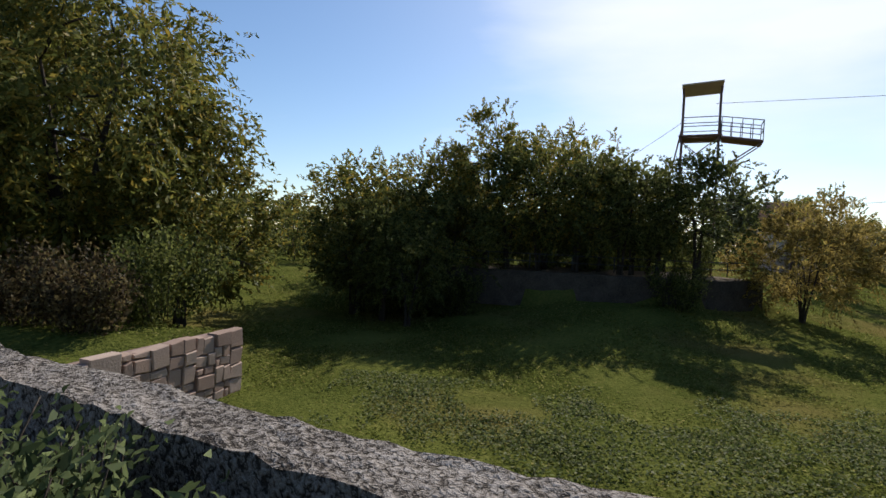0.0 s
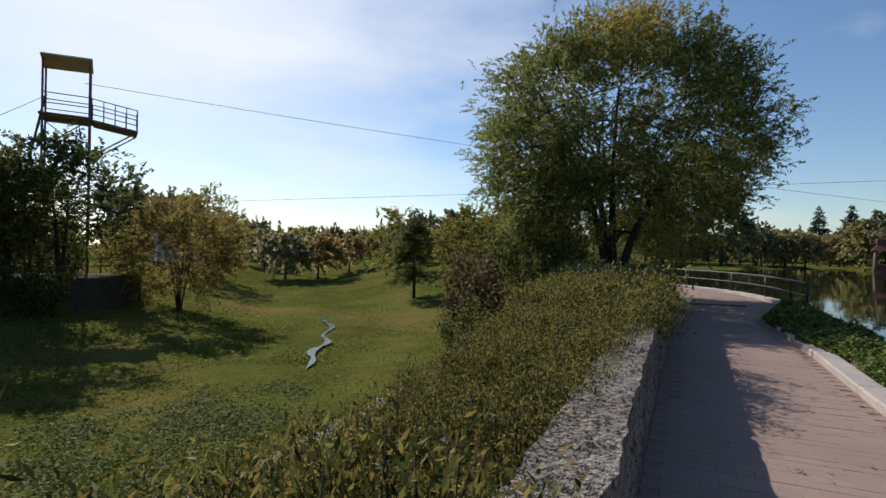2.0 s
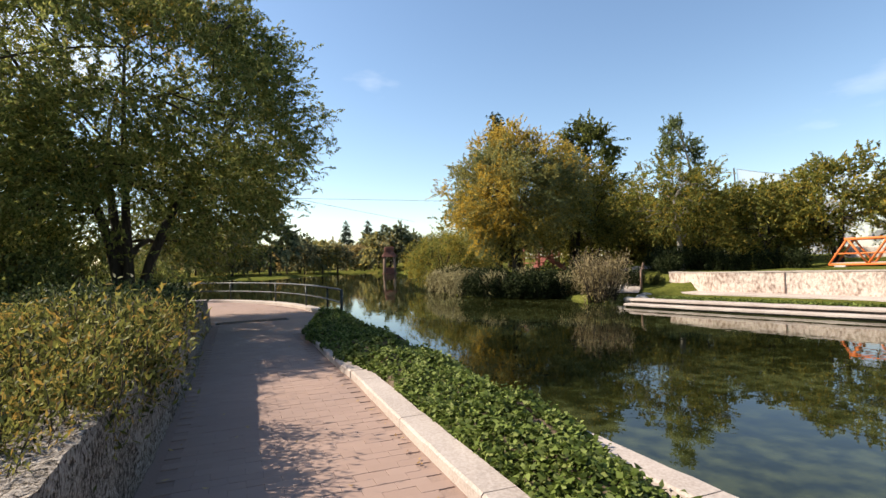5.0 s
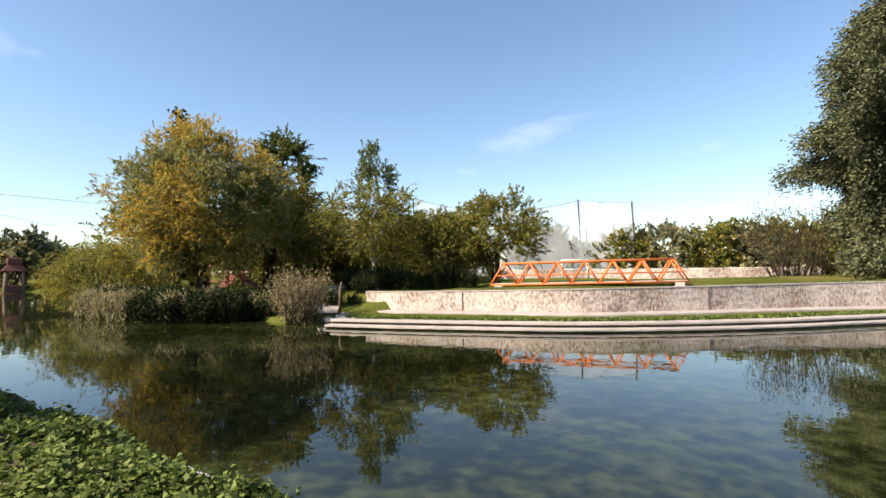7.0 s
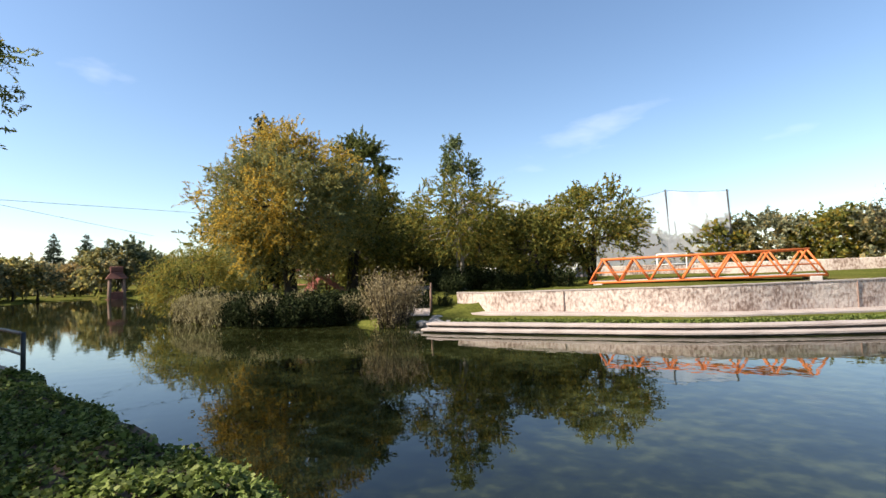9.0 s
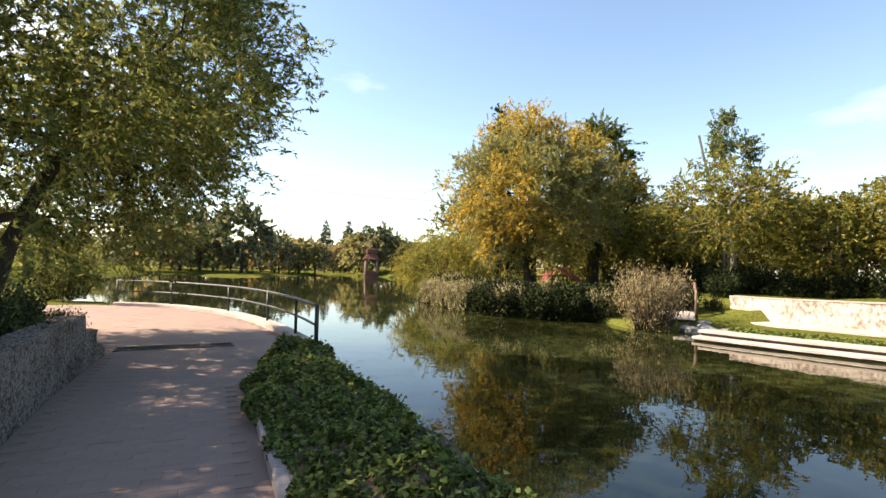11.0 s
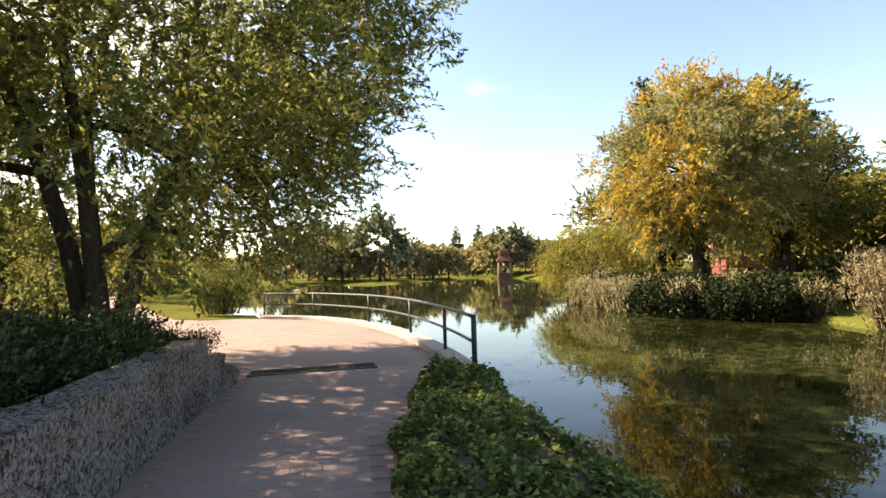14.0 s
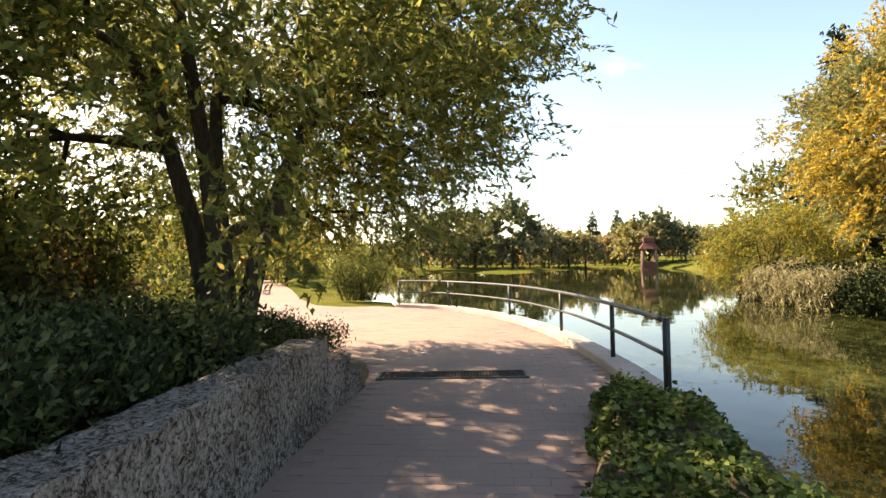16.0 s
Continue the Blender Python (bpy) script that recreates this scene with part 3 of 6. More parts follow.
def build_ground():
    xs, ys = axis_steps(-24, 46, 0.4, 1500), axis_steps(-36, 46, 0.4, 1500)
    gx, gy = np.meshgrid(xs, ys)
    z = height(gx, gy)
    rng = np.random.default_rng(4)
    z = z + rng.normal(size=z.shape) * 0.008
    z += 0.05 * np.sin(gx * 0.9 + 1.3 * np.sin(gy * 0.53)) * np.sin(gy * 0.77) * (z < -0.35)
    nx, ny = len(xs), len(ys)
    verts = np.stack([gx, gy, z], -1).reshape(-1, 3)
    i = (np.arange(ny - 1)[:, None] * nx + np.arange(nx - 1)[None]).ravel()
    faces = np.stack([i, i + 1, i + nx + 1, i + nx], 1)
    me = bpy.data.meshes.new("ground")
    me.vertices.add(len(verts)), me.loops.add(4 * len(faces)), me.polygons.add(len(faces))
    me.vertices.foreach_set("co", verts.ravel())
    me.loops.foreach_set("vertex_index", faces.astype(np.int32).ravel())
    me.polygons.foreach_set("loop_start", np.arange(0, 4 * len(faces), 4, dtype=np.int32))
    me.polygons.foreach_set("use_smooth", [True] * len(faces))
    me.update(calc_edges=True)
    me.materials.append(M_grass)
    return tagged(new("ground", me), "green and straw-coloured meadow grass over hollow and banks", "ground", kind="structure")


build_ground()



def build_water():
    """The pond's surface, cut a little wider than its shore line."""
    bm = bmesh.new()
    c = np.array(LAKE)
    vs = []
    for k, (x, y) in enumerate(LAKE):
        a, b = c[k - 1], c[(k + 1) % len(c)]
        t = unit((b - a)[None])[0]
        o = np.array([t[1], -t[0]])
        sgn = -1 if inside(LAKE, np.array([x + o[0] * 0.05]), np.array([y + o[1] * 0.05]))[0] else 1
        vs.append(bm.verts.new((x + o[0] * sgn * 0.12, y + o[1] * sgn * 0.12, WATER)))
    f = bm.faces.new(vs)
    f.normal_update()
    if f.normal.z < 0:
        f.normal_flip()
    bmesh.ops.triangulate(bm, faces=[f])
    return tagged(part("water", bm, M_water), "still green-brown pond water mirroring trees and sky", "water", kind="structure")


build_water()


# ---- trees and shrubs ----
def limb_path(a, b, r0, r1, rng, sag=0.12, steps=5):
    a, b = np.array(a, float), np.array(b, float)
    length = np.linalg.norm(b - a)
    off = rng.normal(size=3) * length * sag
    off[2] = abs(off[2])
    out = []
    for s in np.linspace(0, 1, steps):
        p = a + (b - a) * s + off * math.sin(math.pi * s) * 0.7
        out.append((tuple(p), r0 + (r1 - r0) * s))
    return out


def tree(name, label, h, r, leaf_mat, leaves, leaf_len, leaf_wid, trunk_r=0.15, stems=1, base=0.3, clumps=60, spread=0.16, seed=1,
         droop=0.0, bark=None, lean=(0, 0), squash=1.0, top=0.0, category="tree", second=None, fill=0.5, splay=0.22, crown_shift=(0, 0), limbs=46, sides=6, part_pow=0.45, hollow=0.0, skirt=None):
    """A broad-leaved tree with its base at the origin: stems, limbs and twigs in one trunk mesh, and a crown of many single leaves
    gathered on twig ends. base: where the crown begins, as a share of the height."""
    rng = np.random.default_rng(seed)
    bark = bark or M_bark
    root = tagged(empty(name), label, category)
    zc, rz = h * (1 + base) / 2, h * (1 - base) / 2
    cx, cy = lean[0] * h + crown_shift[0], lean[1] * h + crown_shift[1]
    d = random_dirs(rng, clumps)
    rad = rng.uniform(fill, 1.0, clumps) ** 0.6
    tips = d * rad[:, None] * [r, r, rz] * rng.uniform(0.82, 1.08, (clumps, 1)) + [cx, cy, zc]
    if top:
        narrow = 1 - top * np.clip((tips[:, 2] - zc) / rz, 0, 1)
        tips[:, 0] = cx + (tips[:, 0] - cx) * narrow
        tips[:, 1] = cy + (tips[:, 1] - cy) * narrow
    tips[:, 2] = np.maximum(tips[:, 2], base * h * 0.9)
    if hollow:
        low = (np.hypot(tips[:, 0] - cx, tips[:, 1] - cy) < hollow * r) & (tips[:, 2] < 0.34 * h)
        tips[low, 2] += 0.2 * h
    if skirt:
        # low boughs on one side: direction in degrees, half its spread, count, lowest and highest share of the height
        mid, wide, count, lo, hi = skirt
        a = np.radians(mid + rng.uniform(-wide, wide, count))
        q = r * rng.uniform(0.45, 0.92, count)
        tips = np.vstack([tips, np.stack([cx + np.cos(a) * q, cy + np.sin(a) * q, h * rng.uniform(lo, hi, count)], 1)])
        clumps += count
    paths, nodes = [], []
    for k in range(stems):
        a = 2 * math.pi * (k + 0.3) / stems + rng.normal() * 0.2
        foot = np.array([math.cos(a), math.sin(a), 0]) * trunk_r * (0.5 if stems > 1 else 0)
        out = np.array([math.cos(a), math.sin(a), 0]) * (r * splay if stems > 1 else 0) + [cx * 0.8, cy * 0.8, 0]
        end = foot + out + [0, 0, h * (0.62 + 0.1 * rng.random())]
        rr = trunk_r / math.sqrt(stems)
        p = limb_path(foot - [0, 0, 0.25], end, rr * 1.05, rr * 0.16, rng, 0.05, 8)
        if stems > 1:
            # stems rise together before they part
            p = [((foot[0] + (q[0] - foot[0]) * (i / 7) ** part_pow, foot[1] + (q[1] - foot[1]) * (i / 7) ** part_pow, q[2]), w) for i, (q, w) in enumerate(p)]
        p[0] = (p[0][0], rr * 1.5)
        paths.append(p)
        nodes += [(np.array(q), w) for q, w in p[2:]]
    for t in tips[:: max(1, clumps // limbs)]:
        low = [(q, w) for q, w in nodes if q[2] < t[2] + 0.1 * h] or nodes[:1]
        q, w = min(low, key=lambda n: np.linalg.norm(n[0] - t) + 0.35 * rng.random() * r)
        lp = limb_path(q, t, max(0.012, min(w * 0.7, trunk_r * 0.34)), 0.008 + 0.002 * h, rng, 0.12, 5)
        paths.append(lp)
        nodes.append((np.array(lp[2][0]), lp[2][1]))
    tube_ob("trunk", paths, bark, root, sides=sides)
    # leaves sit along short twigs that spring from the limb ends
    per = 14
    twigs = max(1, leaves // per)
    tw = rng.integers(0, clumps, twigs)
    start = tips[tw] + rng.normal(size=(twigs, 3)) * [spread * r * 0.75, spread * r * 0.75, spread * r * 0.75 * squash]
    way = unit(unit(start - [cx, cy, zc - rz * 0.4]) * 0.9 + rng.normal(size=(twigs, 3)) * 0.6 + [0, 0, -0.9 if droop else 0.1])
    size = rng.uniform(0.5, 1.3, twigs) * leaf_len * (5.0 if droop else 3.6)
    tk = np.repeat(np.arange(twigs), per)
    leaves = len(tk)
    which = tw[tk]
    pos = np.tile(np.linspace(0.05, 1, per), twigs)
    c = start[tk] + way[tk] * (size[tk] * pos)[:, None] + rng.normal(size=(leaves, 3)) * leaf_len * 0.16
    c[:, 2] -= 0.25 * size[tk] * pos**2
    along = unit(way[tk] * 0.8 + rng.normal(size=(leaves, 3)) * 0.62 + [0, 0, -0.25])
    c[:, 2] = np.maximum(c[:, 2], 0.05)
    a, w = leaf_axes(rng, leaves, along)
    ln, wd = leaf_len * rng.uniform(0.6, 1.35, leaves), leaf_wid * rng.uniform(0.7, 1.3, leaves)
    if second is not None:
        m2, pick = second
        sel = np.asarray(pick(tips[which], rng), bool)
        quads_ob("crown", c[~sel], a[~sel], w[~sel], ln[~sel], wd[~sel], leaf_mat, root)
        if sel.any():
            quads_ob("turned_leaves", c[sel], a[sel], w[sel], ln[sel], wd[sel], m2, root, "amber autumn leaves among the green")
    else:
        quads_ob("crown", c, a, w, ln, wd, leaf_mat, root)
    return root


def conifer(name, label, h, r, leaf_mat, leaves, size, seed=1, trunk_r=0.25, base=0.06, shape=0.8, ragged=0.25, lobes=0.0, belly=0.18):
    """A conifer: straight stem, whorls of drooping boughs, needles as small blades on them."""
    rng = np.random.default_rng(seed)
    root = tagged(empty(name), label, "tree")
    paths = [[((0, 0, -0.2), trunk_r * 1.3), ((0, 0, h * 0.5), trunk_r * 0.6), ((0, 0, h * 0.98), 0.02)]]
    boughs = max(40, int(h * 11))
    zs = base * h + (1 - base) * h * rng.random(boughs) ** 1.15
    ang = rng.random(boughs) * 2 * math.pi
    f = (zs / h - base) / (1 - base)
    ext = r * (1 - f) ** shape * (0.6 + 0.4 * smooth01(f / belly)) * rng.uniform(1 - ragged, 1 + ragged, boughs) + 0.05 * r
    if lobes:
        ext = ext * np.array([1 + lobes * (0.2 + 1.6 * noise.noise(Vector((1.5 * math.cos(q), 1.5 * math.sin(q), v * 0.42)))) for q, v in zip(ang, zs)])
    ends = np.stack([np.cos(ang) * ext, np.sin(ang) * ext, zs - 0.12 * ext], 1)
    for k in range(0, boughs, 3):
        paths.append(limb_path((0, 0, zs[k]), ends[k], 0.03 + 0.002 * h, 0.012, rng, 0.05, 4))
    tube_ob("trunk", paths, M_bark, root, sides=5)
    w = ext / ext.sum()
    which = rng.choice(boughs, leaves, p=w)
    s = rng.random(leaves) ** 0.6
    c = np.stack([np.cos(ang[which]) * ext[which] * s, np.sin(ang[which]) * ext[which] * s, zs[which] - 0.12 * ext[which] * s**2], 1)
    c += rng.normal(size=(leaves, 3)) * [(0.09 - 0.1 * lobes) * r, (0.09 - 0.1 * lobes) * r, (0.035 + 0.06 * lobes) * r + 0.1]
    along = unit(np.stack([np.cos(ang[which]), np.sin(ang[which]), -0.35 * np.ones(leaves)], 1) + rng.normal(size=(leaves, 3)) * 0.5)
    a, x = leaf_axes(rng, leaves, along)
    quads_ob("crown", c, a, x, size * rng.uniform(0.6, 1.4, leaves), size * 0.4 * rng.uniform(0.7, 1.3, leaves), leaf_mat, root)
    return root


def shrub(name, label, h, r, leaf_mat, leaves, leaf_len, leaf_wid, stems=14, seed=1, upright=0.7, bark=None, ry=None, bushy=0.0, six=False):
    """A shrub of many upright stems with leaves along them."""
    rng = np.random.default_rng(seed)
    root = tagged(empty(name), label, "shrub")
    ry = ry or r
    paths, segs = [], []
    for k in range(stems):
        a, q = rng.random() * 2 * math.pi, math.sqrt(rng.random())
        foot = np.array([math.cos(a) * q * r * 0.6, math.sin(a) * q * ry * 0.6, -0.05])
        hh = h * rng.uniform(0.62, 1.08)
        tip = np.array([math.cos(a) * q * r * (1.6 - 0.6 * upright), math.sin(a) * q * ry * (1.6 - 0.6 * upright), hh])
        lp = limb_path(foot, tip, 0.008 + 0.004 * h, 0.003, rng, 0.07, 5)
        paths.append(lp)
        segs.append((foot, tip))
    tube_ob("branchwork", paths, bark or M_bark, root, sides=4)
    which = rng.integers(0, stems, leaves)
    s = rng.beta(1.8, 1.1, leaves)
    f, t = np.array([x for x, _ in segs])[which], np.array([x for _, x in segs])[which]
    c = f + (t - f) * s[:, None] + rng.normal(size=(leaves, 3)) * (0.045 + bushy * r)
    c[:, 2] = np.maximum(c[:, 2], 0.02)
    along = unit((t - f) / h * 0.6 + rng.normal(size=(leaves, 3)) * 0.55)
    a, x = leaf_axes(rng, leaves, along)
    quads_ob("foliage", c, a, x, leaf_len * rng.uniform(0.5, 1.3, leaves), leaf_wid * rng.uniform(0.7, 1.3, leaves), leaf_mat, root, six=six)
    return root


def place(ob, x, y, z=None, turn=0.0, size=1.0, copy=True, group=""):
    z = gz(x, y) if z is None else z
    m = Matrix.Translation((x, y, z)) @ Matrix.Rotation(radians(turn), 4, "Z") @ Matrix.Diagonal((size, size, size, 1))
    if copy:
        o = copy_thing(ob, m)
    else:
        o = ob
        o.matrix_basis = m
    if group:
        o["group"] = group
    return o


# ---- path, walls, kerbs ----
EDGE_L = [tuple(p) for p in WALL_B[::5]] + [(18.2, 3.9), (19.5, 4.1), (20.8, 4.7), (21.8, 5.9), (22.3, 7.4), (23.2, 9.2), (25.5, 11.5), (31, 14.9), (38, 20.3), (53, 32.5)]
EDGE_R = [tuple(p) for p in KERB_P[::5]] + [tuple(p) for p in KERB_P2[::4]] + [(18.0, 1.25), (19.5, 0.95)] + [tuple(p + n * 0.16) for p, n in zip(RAILCURVE[2::8], normals2(RAILCURVE)[2::8])] + [(29.9, 8.6), (29.6, 9.8), (30.2, 11.2), (33, 13.6), (39.5, 18.3), (55, 30.3)]
PATH_POLY = EDGE_L + EDGE_R[::-1]


def build_path():
    bm = bmesh.new()
    vs = [bm.verts.new((x, y, -0.008)) for x, y in PATH_POLY]
    f = bm.faces.new(vs)
    f.normal_update()
    if f.normal.z < 0:
        f.normal_flip()
    ext = bmesh.ops.extrude_face_region(bm, geom=[f])
    bmesh.ops.translate(bm, vec=(0, 0, -0.6), verts=[v for v in ext["geom"] if isinstance(v, bmesh.types.BMVert)])
    bmesh.ops.recalc_face_normals(bm, faces=bm.faces)
    bmesh.ops.triangulate(bm, faces=bm.faces)
    return tagged(part("path", bm, M_mortar), "pinkish paved lakeside path with fallen leaves", "path", kind="structure")


path_ob = build_path()
SEC_B = wall_section(0.34, -0.3, 0.78, 12, 4)
wall_b = tagged(sweep("wall_planter", WALL_B, SEC_B, M_rough, rough=0.032), "low grey roughcast planter wall beside the path", "wall", kind="structure")
wall_a = tagged(sweep("wall_parapet", WALL_A, wall_section(0.36, -2.6, 0.78, 22, 5), M_rough, rough=0.03, tops=-0.24 * smooth01((WALL_A[:, 0] - 2.2) / 1.2)), "curved grey roughcast parapet over the meadow", "wall", kind="structure")


def end_pier(x0, y0, x1, y1, top):
    line = np.linspace((x0, y0), (x1, y1), 8)
    return sweep("wall_step", line, wall_section(0.34, -0.2, top, 8, 4), M_rough, rough=0.03)


tagged(end_pier(18.22, 3.88, 19.0, 4.03, 0.5), "lower stepped end of the roughcast wall", "wall", kind="structure")
tagged(end_pier(19.02, 4.04, 19.5, 4.14, 0.2), "lowest stepped end of the roughcast wall", "wall", kind="structure")


def build_bed():
    """Soil of the raised bed between the two walls, and the mound round the big tree."""
    n = 90
    a = WALL_A[np.linspace(0, len(WALL_A) - 1, n).astype(int)]
    b = WALL_B[np.linspace(0, len(WALL_B) - 1, n).astype(int)] + normals2(WALL_B)[np.linspace(0, len(WALL_B) - 1, n).astype(int)] * 0.3
    verts, faces = [], []
    for i in range(n):
        for s in np.linspace(0, 1, 9):
            p = b[i] + (a[i] + [0, 0.1] - b[i]) * s
            verts.append((p[0], p[1], 0.5 + 0.05 * math.sin(3 * p[0]) * math.sin(7 * s)))
    for i in range(n - 1):
        for j in range(8):
            k = i * 9 + j
            faces.append((k, k + 9, k + 10, k + 1))
    return tagged(mesh_ob("planting_bed", verts, faces, M_soil, smooth=True), "dark soil of the raised planting bed", "flower bed", kind="structure")


build_bed()
MOUND = (19.2, 6.6, 2.55)


def mound_z(x, y):
    return 0.42 * float(smooth01(np.array(1.15 - math.hypot(x - MOUND[0], y - MOUND[1]) / MOUND[2]))) - 0.05


def build_mound():
    verts, faces = [(MOUND[0], MOUND[1], mound_z(MOUND[0], MOUND[1]))], []
    for i in range(1, 11):
        for k in range(36):
            r = MOUND[2] * 1.1 * i / 10
            x, y = MOUND[0] + r * math.cos(k * math.pi / 18), MOUND[1] + r * math.sin(k * math.pi / 18)
            verts.append((x, y, mound_z(x, y)))
    for k in range(36):
        faces.append((0, 1 + k, 1 + (k + 1) % 36))
    for i in range(9):
        for k in range(36):
            a, b = 1 + i * 36 + k, 1 + i * 36 + (k + 1) % 36
            faces.append((a, a + 36, b + 36, b))
    return tagged(mesh_ob("tree_mound", verts, faces, M_soil, smooth=True), "mound of dark soil round the big tree", "flower bed", kind="structure")


build_mound()

# kerb stones along the path and the water's edge, cut into lengths
def kerb_run(line, width, z0, z1, name, label, length=1.9, material=None, side=-1):
    owner = tagged(empty(name), label, "kerb", kind="structure")
    step = np.linalg.norm(line[1, :2] - line[0, :2])
    k = max(2, int(length / step))
    for i in range(0, len(line) - 1, k):
        seg = line[i : i + k + 1].copy()
        if len(seg) < 2:
            break
        d = unit((seg[-1] - seg[0])[None])[0]
        seg[-1] = seg[-1] - d * 0.012
        w = width * side
        b = 0.018 * side
        section = [(0, z0), (0, z1 - 0.02), (b, z1), (w - b, z1), (w, z1 - 0.02), (w, z0)]
        sweep("kerb_stone", seg, section, material or M_conc, owner, rough=0.009)
    return owner


kerb_run(KERB_P, 0.28, -0.2, 0.1, "kerb_path", "weathered pinkish concrete kerb along the path")
kerb_run(KERB_P2, 0.2, -0.2, 0.1, "kerb_path", "weathered concrete kerb under trailing ground ivy")
kerb_run(SHORE, 0.26, -1.2, 0.08, "kerb_shore", "pale concrete kerb at the water's edge", side=1)
kerb_run(RAILCURVE - normals2(RAILCURVE) * 0.14, 0.34, -1.2, 0.11, "kerb_rail", "curved weathered concrete kerb under the railing", 1.1, side=1)


def build_railing():
    root = tagged(empty("railing"), "dark painted steel railing curving along the lakeside kerb", "railing")
    ends = [(19.47, 0.68), (21.4, 1.18), (23.95, 2.08), (26.6, 3.54), (28.95, 5.82), (29.8, 7.8)]
    for n, (x, y) in enumerate(ends):
        rod("post", (x, y, 0.08), (x, y, 0.86 if n else 0.88), 0.032 if n else 0.038, M_rail, root, sides=10)
    c = [p for p in RAILCURVE if p[0] >= 19.46]
    c[0], c[-1] = np.array(ends[0]), np.array(ends[-1])
    tube_ob("top_rail", [[((p[0], p[1], 0.85), 0.03) for p in c]], M_rail, root, sides=10)
    tube_ob("mid_rail", [[((p[0], p[1], 0.49), 0.024) for p in c]], M_rail, root, sides=8)
    return root


build_railing()


def build_grate():
    root = tagged(empty("drain_grate"), "dark iron drain grate set across the path", "drain")
    a, b = Vector((20.03, 4.17, 0)), Vector((20.55, 2.27, 0))
    d = (b - a).normalized()
    s = Vector((-d.y, d.x, 0))
    m = Matrix(((d.x, s.x, 0, a.x), (d.y, s.y, 0, a.y), (0, 0, 1, 0), (0, 0, 0, 1)))
    length, w = (b - a).length, 0.42
    bm = bmesh.new()
    for q in ((0, -w / 2, length, -w / 2 + 0.03), (0, w / 2 - 0.03, length, w / 2), (0, -w / 2, 0.03, w / 2), (length - 0.03, -w / 2, length, w / 2)):
        box(bm, q[0], q[1], -0.02, q[2], q[3], 0.018)
    bmesh.ops.transform(bm, matrix=m, verts=bm.verts)
    part("frame", bm, M_rail, root)
    # a thin near-black plate stands in for the darkness below the bars
    bm = box(bmesh.new(), 0.03, -w / 2 + 0.03, -0.007, length - 0.03, w / 2 - 0.03, 0.006, m)
    part("shaft", bm, mat("drain_dark", (0.012, 0.011, 0.01), 1.0, bump=0.2), root, "black plate painted as the dark of the shaft under the bars")
    n = 46
    bm = box(bmesh.new(), -0.011, -w / 2 + 0.025, 0.007, 0.011, w / 2 - 0.025, 0.02, None, 0.002)
    first = part("slat", bm, mat("cast_iron", (0.03, 0.025, 0.022), 0.9, stops=[(0.3, (0.02, 0.017, 0.015)), (0.7, (0.06, 0.045, 0.038))], bump=0.2, spec=0.1), root)
    for k in range(n):
        o = first if k == 0 else new("slat", first.data)
        o.parent = root
        o.matrix_basis = m @ Matrix.Translation((0.05 + (length - 0.1) * k / (n - 1), 0, 0))
    return root


build_grate()


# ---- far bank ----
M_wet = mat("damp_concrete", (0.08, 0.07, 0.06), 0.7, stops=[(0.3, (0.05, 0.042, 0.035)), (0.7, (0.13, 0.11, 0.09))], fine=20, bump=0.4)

def build_bank():
    o = tagged(empty("bank_steps"), "pale concrete steps curving along the far bank", "bank edge", kind="structure")
    for k, (off, z) in enumerate(((0.0, WATER + 0.1), (-0.35, WATER + 0.26))):
        line = BANK
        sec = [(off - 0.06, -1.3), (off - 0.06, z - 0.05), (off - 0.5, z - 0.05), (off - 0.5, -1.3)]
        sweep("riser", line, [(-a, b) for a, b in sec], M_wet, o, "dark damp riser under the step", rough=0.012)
        sec = [(off + 0.05, z - 0.045), (off + 0.05, z + 0.01), (off + 0.02, z + 0.03), (off - 0.5, z + 0.03), (off - 0.5, z - 0.045)]
        sec = [(-a, b) for a, b in sec]
        sweep("step", line, sec, M_conc, o, rough=0.012)
    tops = np.interp(BANKWALL[:, 0], [4.0, 25.0], [0.32, -0.03])
    sec = wall_section(0.75, -0.2, 0.82, 8, 3)
    w = sweep("wall_bank", BANKWALL, sec, M_bank, rough=0.03, tops=tops)
    tagged(w, "long pinkish roughcast retaining wall in full sun", "wall", kind="structure")
    cap = sweep("coping", BANKWALL, [(-0.02, 0.81), (-0.02, 0.85), (0.4, 0.85), (0.4, 0.81)], M_conc, w, rough=0.01, tops=tops)
    foot = sweep("ledge", BANKWALL - normals2(BANKWALL) * 0.75, [(0, -0.4), (0, -0.03), (0.02, 0.0), (0.8, 0.03), (0.8, -0.4)], M_conc, rough=0.01)
    tagged(foot, "pale concrete strip at the foot of the bank wall", "path", kind="structure")
    for k in range(16, len(BANKWALL) - 4, 34):
        p, n2 = BANKWALL[k], normals2(BANKWALL)[k]
        t = np.array([n2[1], -n2[0]])
        bm = bmesh.new()
        m = Matrix(((t[0], n2[0], 0, p[0]), (t[1], n2[1], 0, p[1]), (0, 0, 1, 0), (0, 0, 0, 1)))
        box(bm, -0.012, -0.04, 0.0, 0.012, 0.0, 0.8 + tops[k], m)
        part("expansion_joint", bm, M_mortar, w)
    return o


build_bank()


# ---- the big multi-stemmed tree by the path ----
def amber_top(tips, rng):
    return (tips[:, 2] > 7.7) & (np.abs(tips[:, 1] + 0.7) < 1.25) & (rng.random(len(tips)) < 0.55) | (rng.random(len(tips)) < 0.015)


